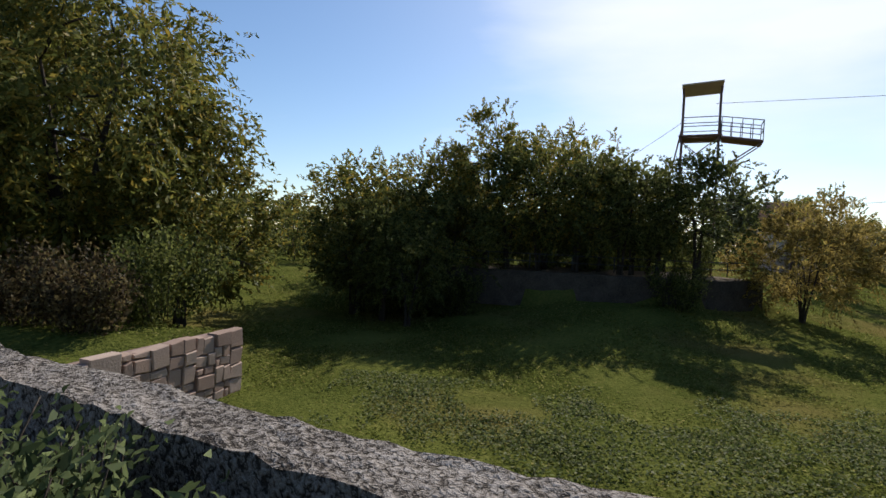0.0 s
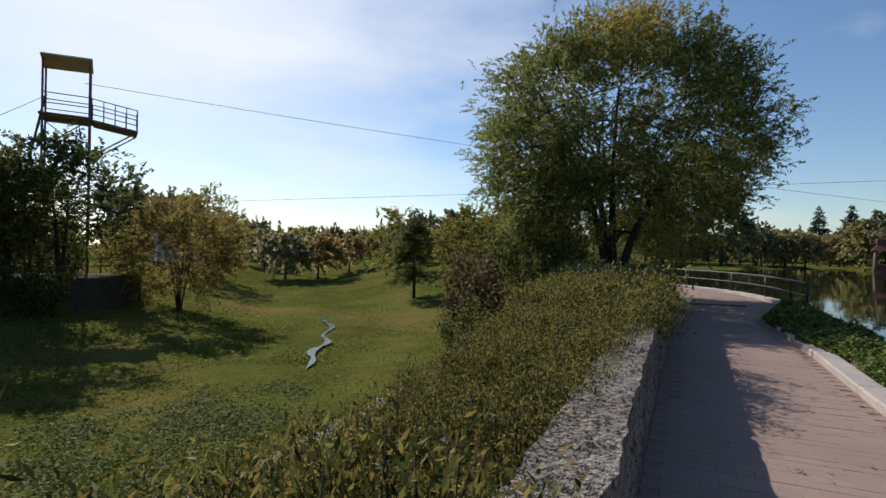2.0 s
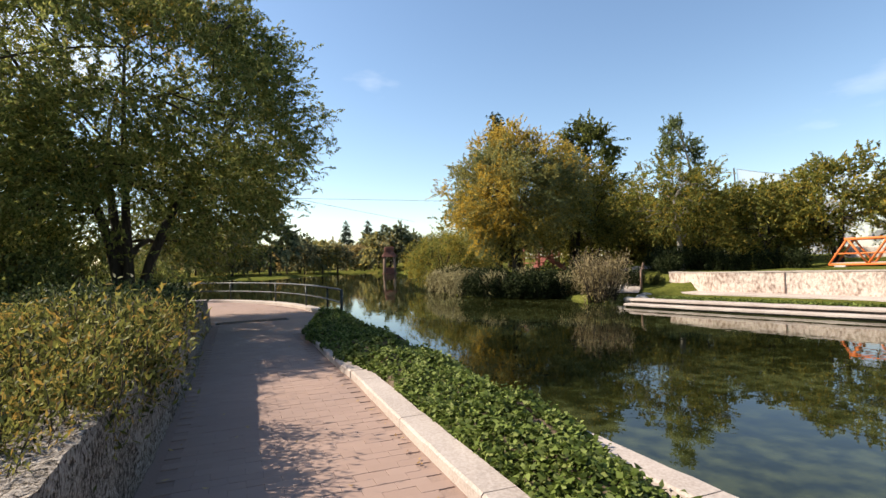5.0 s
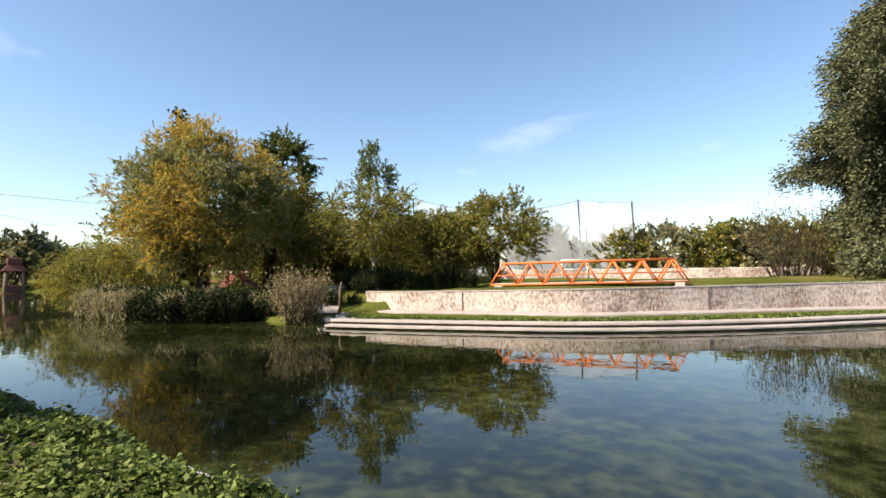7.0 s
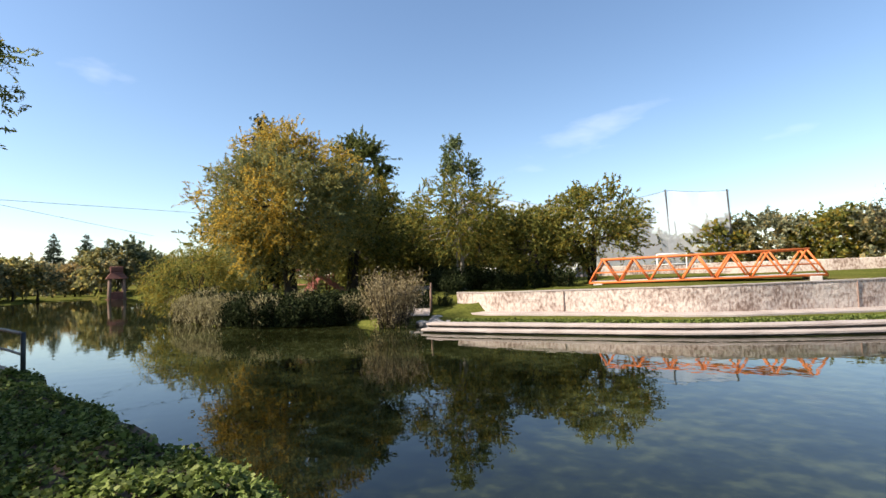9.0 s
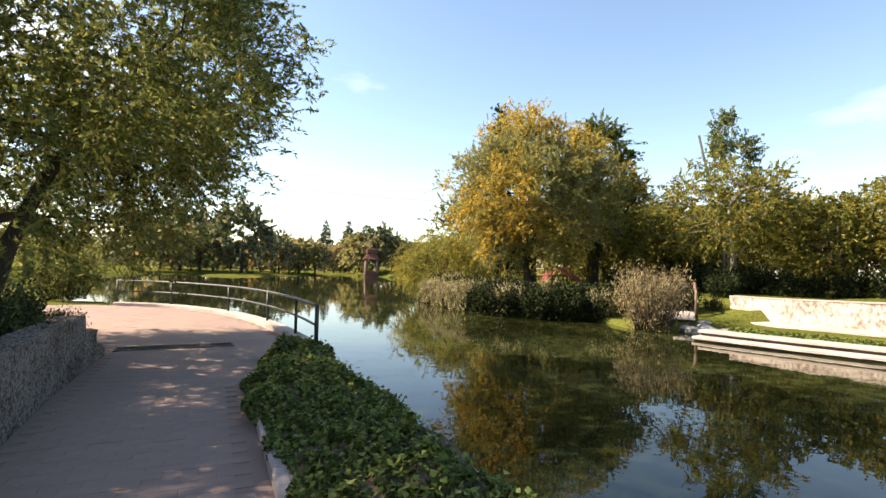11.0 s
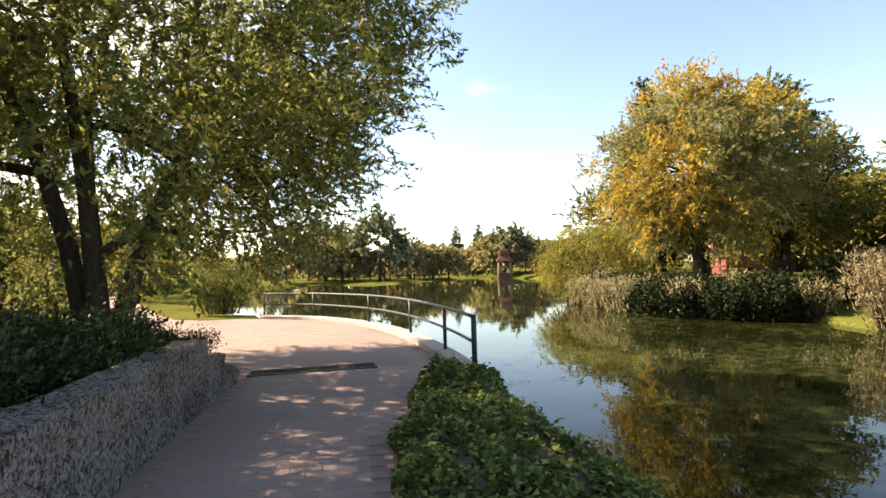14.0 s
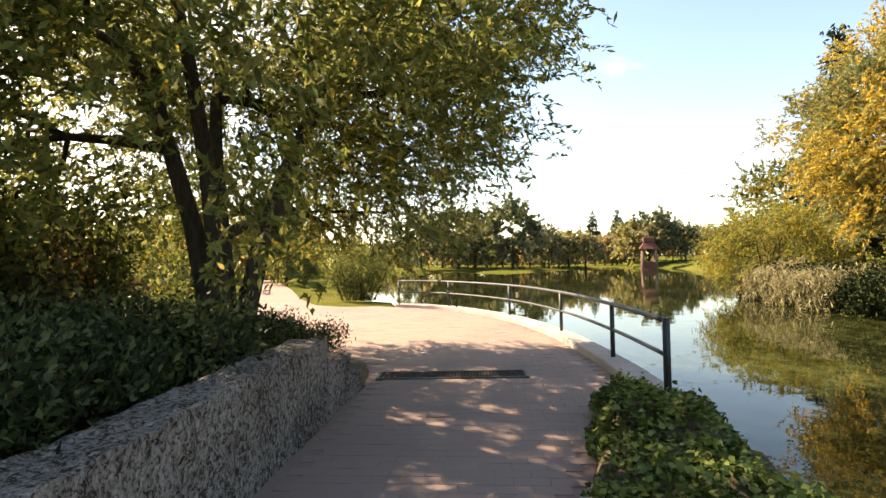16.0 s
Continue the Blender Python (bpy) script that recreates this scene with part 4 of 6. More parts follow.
big = tree("willow_tree", "large multi-stemmed willow with olive leaves and amber top", 9.6, 4.95, F_big, 255000, 0.12, 0.036, top=0.22, skirt=(75, 115, 95, 0.2, 0.4), trunk_r=0.33, stems=4, part_pow=0.85, limbs=80, base=0.1, hollow=0.55, clumps=600,
           spread=0.075, seed=11, second=(F_goldtip, amber_top), fill=0.6, splay=0.55, squash=0.9, crown_shift=(0.0, -0.1))
place(big, 19.55, 6.15, 0.2, 0, 1, copy=False)

# ---- island trees ----
def gold_side(t, rng):
    """Where the willow has turned: its crest, and the side over the water."""
    front = (-0.62 * t[:, 0] + 0.78 * t[:, 1]) / 4.3
    low = (front > 0.45) & (t[:, 2] < 5.6 + np.sin(2 * t[:, 0]))
    crest = t[:, 2] > 7.2 + 0.5 * np.sin(t[:, 1])
    return low & (rng.random(len(t)) < 0.58) | crest & (rng.random(len(t)) < 0.55) | (rng.random(len(t)) < 0.06)


gold = tree("autumn_willow", "big round willow half turned to gold over the water", 9.0, 4.3, F_gold, 120000, 0.16, 0.05, trunk_r=0.4, stems=3, base=0.13, clumps=420, spread=0.085, seed=21, fill=0.35,
            second=(F_goldtip, gold_side))
place(gold, 34.6, -9.2, 0.35, 0, 1, copy=False)
dk = tree("dark_willow", "dense olive-green tree with amber top behind the golden willow", 8.5, 3.9, F_olive, 34000, 0.2, 0.07, trunk_r=0.35, stems=2, base=0.14, clumps=140, spread=0.12, seed=22,
          second=(F_goldtip, lambda t, rng: (t[:, 2] > 7.0) & (rng.random(len(t)) < 0.6)))
place(dk, 36.6, -13.6, None, 0, 0.86, copy=False)
gw = tree("weeping_shrub", "pale green weeping willow leaning over the pond", 4.4, 2.9, F_yolive, 22000, 0.2, 0.05, trunk_r=0.2, stems=4, base=0.05, clumps=80, spread=0.14, seed=23, droop=0.25)
place(gw, 38.6, -5.4, None, 0, 0.8, copy=False)
place(gw, 43.5, -7.5, None, 110, 1.15)
lean = tree("leaning_tree", "slender leaning tree with thin yellow-green crown", 5.6, 2.5, F_yolive, 15000, 0.17, 0.055, trunk_r=0.17, stems=1, base=0.33, clumps=80, spread=0.12, seed=24, lean=(-0.03, 0.1), bark=M_barkpale)
place(lean, 28.6, -15.9, None, 0, 1, copy=False)
pop = tree("young_poplar", "pale slender poplar rising above its neighbours", 8.0, 1.0, F_pale, 6500, 0.15, 0.06, trunk_r=0.1, stems=2, base=0.42, clumps=46, spread=0.2, seed=25, top=0.5, bark=M_barkpale)
place(pop, 30.3, -17.0, None, 0, 1.06, copy=False)
dkb = tree("broad_bush_tree", "low spreading dark-green tree with russet tinge", 4.0, 2.3, F_olive, 17000, 0.17, 0.07, trunk_r=0.2, stems=4, base=0.1, clumps=80, spread=0.13, seed=26)
place(dkb, 26.9, -19.4, None, 0, 1, copy=False)
ygt = tree("yellow_green_tree", "rounded yellow-green tree beside the orange truss", 4.9, 2.5, F_yolive, 19000, 0.17, 0.065, trunk_r=0.2, stems=3, base=0.14, clumps=90, spread=0.12, seed=27)
place(ygt, 24.9, -21.2, None, 0, 1, copy=False)
place(dkb, 33.5, -20.5, None, 60, 1.05)
place(dkb, 32.5, -24.0, None, 200, 0.95)
place(dkb, 41.0, -17.0, None, 20, 1.3)
for k, (x, y, s) in enumerate(((37.5, -22.5, 1.2), (41.5, -22.0, 1.3), (45.5, -22.0, 1.4), (36.0, -27.0, 1.3), (50.0, -25.0, 1.5))):
    place(dkb, x, y, None, 77 * k, s)
dkf = tree("dark_willow", "dense olive-green tree farther back on the island", 8.5, 3.9, F_olive, 9000, 0.38, 0.14, trunk_r=0.35, stems=2, base=0.14, limbs=16, sides=5, clumps=140, spread=0.12, seed=22)
first_dk = True
for x, y, s, t in ((46, -17, 1.1, 10), (52, -14, 1.3, 80), (58, -22, 1.5, 150), (47, -27, 0.95, 210), (63, -13, 1.7, 300)):
    place(dkf, x, y, None, t, s * 0.72, copy=not first_dk)
    first_dk = False
spruce = conifer("spruce", "dark spruce standing behind the island trees", 12.8, 2.6, F_pine, 9000, 0.34, seed=31)
place(spruce, 48.3, -11.8, None, 0, 1.06, copy=False)
ash = tree("tall_grey_tree", "tall dark grey-green tree behind the willows", 11.5, 2.6, F_dark, 12000, 0.26, 0.11, trunk_r=0.22, base=0.35, clumps=60, spread=0.13, seed=32, top=0.3)
place(ash, 49.5, -20.6, None, 0, 1.2, copy=False)

# ---- big conifer and trees on the far bank ----
cy = conifer("cypress", "huge grey-green cypress on the far bank", 15.8, 4.75, F_conifer, 190000, 0.21, seed=33, trunk_r=0.5, base=0.05, shape=0.45, ragged=0.16, lobes=0.42, belly=0.45)
place(cy, 9.5, -35.4, None, 0, 1, copy=False)
bare = shrub("bare_bush", "half-bare purplish bush on the bank lawn", 4.2, 2.1, F_purple, 5000, 0.16, 0.05, stems=70, seed=34, upright=0.4, bushy=0.08)
place(bare, 14.6, -36.0, None, 0, 1, copy=False)
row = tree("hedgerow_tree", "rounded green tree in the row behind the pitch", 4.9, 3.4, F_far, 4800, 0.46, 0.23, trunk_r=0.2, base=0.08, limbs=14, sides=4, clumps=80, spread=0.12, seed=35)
rowg = tree("hedgerow_tree", "rounded yellow-green tree in the row behind the pitch", 4.9, 3.2, F_yolive, 4800, 0.46, 0.23, trunk_r=0.2, base=0.08, limbs=14, sides=4, clumps=80, spread=0.12, seed=36)
place(row, 31.5, -57, None, 0, 1, copy=False, group="row of trees behind the pitch")
place(rowg, 27, -59, None, 0, 1, copy=False, group="row of trees behind the pitch")
for k, (x, y, s) in enumerate(((35.5, -54, 0.95), (24, -60, 1.0), (20.5, -62, 1.05), (16, -64, 0.95), (11, -66, 1.1), (40, -52, 0.7), (2, -66, 1.1), (-4, -70, 1.2), (50, -60, 1.2), (58, -52, 1.2), (68, -45, 1.3))):
    place(row if k % 2 else rowg, x, y, None, 47 * k, s, group="row of trees behind the pitch")

# ---- the hollow's far side: grove with long shadows ----
gr1 = tree("grove_tree", "leafy yellow-green tree in the grove above the meadow", 8.4, 3.2, F_yolive, 9500, 0.2, 0.085, trunk_r=0.16, stems=3, base=0.17, limbs=20, sides=5, clumps=120, spread=0.12, seed=41, bark=M_bark)
gr2 = tree("grove_tree", "tall shooting yellow-green tree in the grove", 10.2, 2.8, F_yolive, 11000, 0.22, 0.09, trunk_r=0.15, limbs=20, sides=5, stems=3, base=0.16, clumps=120, spread=0.11, seed=42, top=0.6)
gr3 = tree("grove_tree", "dense dark-green tree at the terrace edge", 6.5, 3.0, F_grove, 8500, 0.21, 0.09, trunk_r=0.18, limbs=20, sides=5, stems=2, base=0.16, clumps=110, spread=0.13, seed=43)
place(gr1, -6.8, 27.5, None, 0, 0.95, copy=False, group="grove above the meadow")
place(gr2, -0.6, 27.4, None, 0, 0.86, copy=False, group="grove above the meadow")
place(gr3, 9.4, 25.6, None, 0, 0.92, copy=False, group="grove above the meadow")
for k, (t, x, y, s) in enumerate(((gr1, -3.6, 28.0, 0.95), (gr1, 2.4, 27.2, 0.95), (gr2, 5.2, 27.4, 0.7), (gr3, 6.6, 26.4, 0.8), (gr1, 8.0, 28.5, 0.72), (gr3, -1.5, 30.5, 1.0), (gr1, 3.5, 31.5, 1.0),
                                  (gr3, -5.5, 31.5, 1.0), (gr1, 10.3, 33.5, 0.7), (gr3, -6.4, 34, 0.9), (gr2, -2.6, 26.0, 0.75), (gr1, 5.5, 34, 1.05), (gr3, 0.5, 26.2, 1.0), (gr3, 3.9, 26.2, 0.98), (gr3, -4.5, 25.3, 1.05), (gr1, 2.0, 26.0, 0.8), (gr3, 6.0, 26.2, 0.95), (gr3, -6.0, 29.6, 0.95), (gr3, 7.8, 26.2, 0.85), (gr3, -2.2, 24.6, 0.95), (gr1, -6.6, 24.8, 0.8), (gr1, -6.9, 32.0, 0.85), (gr3, -5.0, 22.8, 0.85), (gr3, -3.6, 21.4, 0.7), (gr1, -8.0, 30.0, 0.8), (gr1, -7.4, 26.4, 1.0), (gr3, -6.6, 23.8, 0.9), (gr1, -9.0, 40.0, 0.95), (gr3, -20.5, 40.0, 1.0), (gr3, -7.8, 35.5, 0.9))):
    place(t, x, y, None, 61 * k, s, group="grove above the meadow")
rus = tree("russet_tree", "feathery golden-russet tree at the end of the terrace", 5.7, 3.1, F_russet, 26000, 0.18, 0.055, trunk_r=0.12, stems=6, base=0.12, clumps=110, spread=0.1, seed=44)
place(rus, 14.6, 26.3, None, 0, 1, copy=False)
slim = conifer("young_cypress", "slender young cypress with a bare lower trunk on the meadow slope", 5.9, 1.5, F_dark, 7000, 0.2, seed=45, trunk_r=0.1, base=0.24, shape=0.55, ragged=0.4)
place(slim, 28.4, 22.6, None, 0, 1, copy=False)

# left bank
lw = tree("pepper_tree", "tall drooping pepper tree shading the bank", 12.5, 5.2, F_olive, 50000, 0.28, 0.09, trunk_r=0.4, stems=3, base=0.1, clumps=260, spread=0.1, seed=46, droop=0.24)
place(lw, -14.6, 16.4, None, 0, 1, copy=False)
lw2 = tree("silver_leaved_tree", "round tree with small silvery-olive leaves", 7.4, 3.2, F_olive, 24000, 0.2, 0.088, trunk_r=0.2, stems=3, base=0.1, clumps=110, spread=0.12, seed=47)
place(lw2, -11.2, 17.4, None, 0, 1, copy=False)
place(lw, -22, 22, None, 120, 0.95)
place(lw2, -15.5, 11.5, None, 90, 1.0)
sm = shrub("privet_shrub", "dark bushy shrub with bare forked stems", 2.0, 1.0, F_purple, 3200, 0.14, 0.07, stems=14, seed=48, upright=0.35, bushy=0.13)
sm2 = shrub("privet_shrub", "dark green bushy shrub on bare forked stems", 2.2, 1.1, F_dark, 3600, 0.14, 0.07, stems=14, seed=49, upright=0.35, bushy=0.13)
place(sm2, -8.3, 12.3, -0.75, 0, 0.95, copy=False, group="shrubs on the left bank")
place(sm, -8.6, 10.3, -0.8, 0, 0.85, copy=False, group="shrubs on the left bank")
for k, (t, x, y, s) in enumerate(((sm, -10.2, 10.4, 1.05), (sm2, -10.4, 13.4, 1.05), (sm, -12.0, 12.0, 1.1), (sm2, -13.0, 10.0, 1.1), (sm, -15, 13.5, 1.1))):
    place(t, x, y, gz(x, y) - 0.05, 70 * k, s, group="shrubs on the left bank")
hl1 = tree("park_tree", "loose yellow-green tree up the hollow", 8.4, 3.2, F_yolive, 3600, 0.4, 0.19, trunk_r=0.18, stems=2, base=0.1, limbs=12, sides=4, clumps=90, spread=0.12, seed=57)
hl2 = tree("park_tree", "dense dark-green tree up the hollow", 6.5, 3.0, F_dark, 3600, 0.4, 0.19, trunk_r=0.18, stems=2, base=0.1, limbs=12, sides=4, clumps=90, spread=0.13, seed=58)
# small trees up the hollow on the left
for k, (t, x, y, s) in enumerate(((hl2, -8.5, 38, 0.62), (hl1, -9.6, 46, 0.8), (hl2, -17, 50, 0.95), (hl1, -21, 52, 1.0), (hl2, -24, 58, 1.1), (hl1, -13.5, 60, 1.0), (hl2, -28, 48, 1.0), (hl1, -32, 40, 1.1), (hl2, -9, 62, 1.2), (hl1, -3, 58, 1.1),
                                  (hl2, -38, 56, 1.3), (hl1, -27, 34, 1.0), (hl2, -32, 28, 1.1), (hl1, -36, 20, 1.2), (hl2, -27, 15, 0.9))):
    place(t, x, y, None, 83 * k, s, copy=k > 1, group="trees up the hollow")

place(sm2, 24.6, 14.4, None, 40, 0.9, group="trees past the willow")
place(gr1, 24.5, 42.0, None, 10, 0.98, group="trees past the willow")
place(gr1, 26.4, 43.0, None, 150, 0.8, group="trees past the willow")
for k, (t, x, y, s) in enumerate(((hl1, 46, 23, 0.85), (hl1, 52, 28, 0.95), (hl2, 58, 29, 1.05), (hl1, 38, 25, 0.8), (hl2, 42, 29, 0.95), (hl1, 33, 22.5, 0.62), (hl1, 64, 33, 1.05), (hl2, 48, 34, 1.0), (hl1, 36, 31, 0.9), (hl2, 70, 30, 1.1))):
    place(t, x, y, None, 57 * k, s, group="trees past the willow")
for k, (t, x, y, s) in enumerate(((sm, 16.7, 6.7, 0.8), (sm2, 17.6, 7.4, 0.85), (sm, 18.2, 8.1, 0.95), (sm2, 16.2, 7.4, 0.9), (sm, 19.4, 8.6, 0.9), (sm2, 15.4, 6.2, 0.7), (sm2, 18.9, 9.3, 1.1))):
    place(t, x, y, 0.3, 63 * k, s, group="dark shrubs under the willow")
rsh = shrub("russet_shrub", "small shrub with orange-red autumn leaves in the willow's shade", 1.5, 0.6, F_rust, 2600, 0.08, 0.04, stems=24, seed=50, upright=0.5, bushy=0.13)
place(rsh, 17.7, 7.3, 0.3, 0, 1, copy=False)
# dark shrubs below the big tree and by the planter's outer wall
for k, (t, x, y, s) in enumerate(((sm, 15.6, 8.9, 1.1), (sm, 16.9, 9.3, 1.65), (sm2, 14.3, 8.2, 0.8), (sm, 18.2, 9.9, 1.65), (sm, 12.6, 7.0, 0.75), (sm, 16.0, 8.2, 1.0), (sm2, 16.6, 7.6, 0.9), (sm, 19.6, 10.6, 1.7), (sm2, 21.0, 10.2, 1.3))):
    place(t, x, y, max(gz(x, y), -1.6) - 0.05, 49 * k, s, group="dark shrubs under the willow")

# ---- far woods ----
f1 = tree("far_tree", "rounded green tree on the far side of the park, greyed by painted haze", 7.5, 3.6, F_far, 2200, 0.7, 0.5, trunk_r=0.22, base=0.3, limbs=9, sides=4, clumps=60, spread=0.14, seed=51)
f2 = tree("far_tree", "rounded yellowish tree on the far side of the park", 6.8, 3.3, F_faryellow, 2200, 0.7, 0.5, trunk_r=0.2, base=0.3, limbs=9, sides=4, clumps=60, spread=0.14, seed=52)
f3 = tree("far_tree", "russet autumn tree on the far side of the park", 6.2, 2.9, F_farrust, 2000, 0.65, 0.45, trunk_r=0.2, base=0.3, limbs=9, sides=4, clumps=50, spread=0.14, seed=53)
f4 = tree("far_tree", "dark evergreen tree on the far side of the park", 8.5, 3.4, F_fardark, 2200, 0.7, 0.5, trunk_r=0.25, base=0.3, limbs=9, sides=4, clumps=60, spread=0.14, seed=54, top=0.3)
fp = conifer("far_pine", "dark pointed conifer above the far trees", 14.5, 3.2, F_pine, 3000, 0.7, seed=55)
place(fp, 164, -2.7, None, 0, 1, copy=False, group="far pines")
place(fp, 165, 3.8, None, 40, 1.0, group="far pines")
place(fp, 165, -7.2, None, 80, 0.82, group="far pines")
firsts = {id(f1): 0, id(f2): 0, id(f3): 0, id(f4): 0}
rngf = np.random.default_rng(77)
FAR = []
for k in range(26):  # along the lake's far end
    FAR.append((96 + rngf.uniform(0, 16), 30 - 42 * k / 25 + rngf.uniform(-1, 1)))
for k in range(18):  # behind it
    FAR.append((122 + rngf.uniform(0, 18), 62 - 90 * k / 17))
for k in range(14):  # left of the lake's end, beyond the path
    FAR.append((46 + 48 * k / 13 + rngf.uniform(-2, 2), 33 + rngf.uniform(0, 6) + 0.12 * k * k))
for k in range(14):
    FAR.append((70 + rngf.uniform(0, 24), 38 + 36 * k / 13))
for k in range(30):  # beyond the meadow
    a = radians(-22 - 38 * k / 29)
    d = rngf.uniform(84, 128)
    FAR.append((-math.sin(a) * d, math.cos(a) * d))
for k in range(22):  # behind the grove and the left bank
    a = radians(75 - 92 * k / 21)
    d = rngf.uniform(70, 105)
    FAR.append((-math.sin(a) * d, math.cos(a) * d))
for k in range(14):  # behind the pitch
    FAR.append((90 - 110 * k / 13, -82 - rngf.uniform(0, 12)))
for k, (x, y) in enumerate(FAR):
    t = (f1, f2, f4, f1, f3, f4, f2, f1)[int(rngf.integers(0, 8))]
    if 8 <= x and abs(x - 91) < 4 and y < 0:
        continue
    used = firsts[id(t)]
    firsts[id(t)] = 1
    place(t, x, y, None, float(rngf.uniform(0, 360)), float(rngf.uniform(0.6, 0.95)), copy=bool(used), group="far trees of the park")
for k in range(16):
    place(row if k % 3 else rowg, 136 + 6 * ((k * 0.618) % 1), 62 - 6.2 * k, None, 71 * k, 1.15, group="low trees behind the lake's far end")
for k, (x, y, s) in enumerate(((90, 14, 1.2), (91, 20, 1.25), (89, 28, 1.05), (93, 9, 0.9), (96, 24, 1.2))):
    place(f1 if k % 2 else f4, x, y, None, 51 * k, s, group="far trees of the park")
# meadow's right-hand trees, nearer
for k, (t, x, y, s) in enumerate(((f4, 30, 58, 0.85), (f1, 37, 64, 0.9), (f3, 47, 66, 0.72), (f4, 26, 62, 0.95), (f1, 42, 60, 0.9), (f2, 33, 70, 1.0), (f4, 55, 62, 0.7), (f1, 52, 45, 0.75), (f1, 62, 52, 0.8), (f2, 45, 36, 0.62), (f1, 35.5, 46.5, 0.9), (f3, 38.8, 45.3, 0.82), (f3, 44.6, 46.7, 0.75))):
    place(t, x, y, None, 33 * k, s, group="trees at the meadow's end")

ws = shrub("shore_willow_bush", "light green willow bush on the shore past the path", 2.1, 1.25, F_willow, 9000, 0.14, 0.035, stems=70, seed=56, upright=0.45, bushy=0.08)
place(ws, 33.0, 10.9, 0.0, 0, 1, copy=False)
place(sm2, 40.5, 14.9, 0.0, 30, 0.55)

# ---- hedge of the planter ----
hed = [shrub("planter_shrub", "autumn-tinged narrow-leaved shrub filling the raised bed", 0.62, 0.5, F_hedge, 3000, 0.066, 0.02, stems=30, seed=61 + k, upright=0.7, bushy=0.1) for k in range(3)]
rngh = np.random.default_rng(8)
bn = normals2(WALL_B)
started = [0, 0, 0]
for i in range(0, len(WALL_B)):
    p = WALL_B[i]
    if p[0] < 1.9 or p[0] > 13.9 or i % 4:
        continue
    ya = np.interp(p[0], WALL_A[:, 0], WALL_A[:, 1])
    gap = max(0.9, min(ya - p[1] + 0.25, 3.0))
    rows_here = 2 if gap < 1.5 else 3 if gap < 2.2 else 4
    for j in range(rows_here):
        o = 0.34 + 0.14 + (gap - 0.75) * (j / max(1, rows_here - 1) if rows_here > 1 else 0.4) + rngh.normal() * 0.06
        k = int(rngh.integers(0, 3))
        s = rngh.uniform(0.78, 1.12) * (1 + 0.22 * math.sin(p[0] * 2.1 + j * 1.3) * math.sin(p[0] * 0.8 + 2 * j)) * float(np.interp(p[0], [2, 3.4, 5.2, 7, 9.5, 15], [0.88, 0.7, 0.8, 1.0, 1.25, 1.38])) * (1 - 0.45 * j / max(1, rows_here - 1) * float(np.interp(p[0], [2.5, 4, 10], [0.2, 0.9, 0.2])))
        place(hed[k], p[0] + bn[i, 0] * o + rngh.normal() * 0.05, p[1] + bn[i, 1] * o, 0.48, rngh.uniform(0, 360), s, copy=bool(started[k]), group="shrubs in the raised bed")
        started[k] = 1
tall = shrub("tall_weed", "tall dry seeding weed stem", 1.0, 0.14, F_hedge, 300, 0.07, 0.018, stems=3, seed=66, upright=0.95)
for k in range(44):
    x = 1.5 + 4.4 * ((k * 0.618) % 1)
    lo, hi = np.interp(x, WALL_B[:, 0], WALL_B[:, 1]) + 0.5, np.interp(x, WALL_A[:, 0], WALL_A[:, 1]) + 0.1
    place(tall, x, lo + (hi - lo) * ((k * 0.37) % 1), 0.46, 57 * k, 0.55 + 0.4 * ((k * 0.73) % 1), copy=k > 0, group="weed stems in the bed")
wd = shrub("bed_weed", "grey-green broad-leaved weed inside the parapet", 0.42, 0.28, F_pale, 700, 0.06, 0.022, stems=20, six=True, seed=67, upright=0.5, bushy=0.1)
for k, (x, y, s) in enumerate(((-1.35, 1.35, 1.0), (-1.0, 1.15, 0.9), (-1.75, 1.5, 1.0), (-0.7, 1.2, 0.8), (-2.2, 1.5, 0.9), (-1.5, 1.75, 0.8), (-0.3, 1.2, 0.7), (0.4, 1.15, 0.7), (1.1, 1.1, 0.8))):
    place(wd, x, y, 0.47, 77 * k, s, copy=k > 0, group="weeds inside the parapet")
for k in range(64):
    x = 1.9 + 11.5 * ((k * 0.618) % 1)
    place(hed[k % 3], x, float(np.interp(x, WALL_A[:, 0], WALL_A[:, 1])) - 0.02 - 0.5 * ((k * 0.37) % 1), 0.5, 91 * k, float(np.interp(x, [2, 3, 4.5, 6, 9, 12], [0.95, 0.7, 0.5, 0.65, 0.95, 1.2])) * (0.8 + 0.3 * ((k * 0.73) % 1)), group="shrubs in the raised bed")
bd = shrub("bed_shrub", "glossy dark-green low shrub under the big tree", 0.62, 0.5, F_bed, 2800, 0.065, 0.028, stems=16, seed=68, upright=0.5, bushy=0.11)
n_bed = 0
for k in range(46):
    a, q = rngh.uniform(0, 2 * math.pi), math.sqrt(rngh.random())
    x, y = MOUND[0] + math.cos(a) * q * 2.2, MOUND[1] + math.sin(a) * q * 2.2
    if math.hypot(x - 19.55, y - 6.15) < 0.55 or y < 4.45:
        continue
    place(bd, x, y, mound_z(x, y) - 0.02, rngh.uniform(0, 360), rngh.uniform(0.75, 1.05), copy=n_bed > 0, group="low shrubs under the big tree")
    n_bed += 1
for k in range(62):
    x = rngh.uniform(12.4, 18.1)
    lo, hi = np.interp(x, WALL_B[:, 0], WALL_B[:, 1]) + 0.7, min(np.interp(x, WALL_A[:, 0], WALL_A[:, 1]), 6.9) - 0.2
    if hi <= lo:
        continue
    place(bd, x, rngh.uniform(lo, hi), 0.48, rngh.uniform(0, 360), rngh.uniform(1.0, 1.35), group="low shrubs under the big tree")

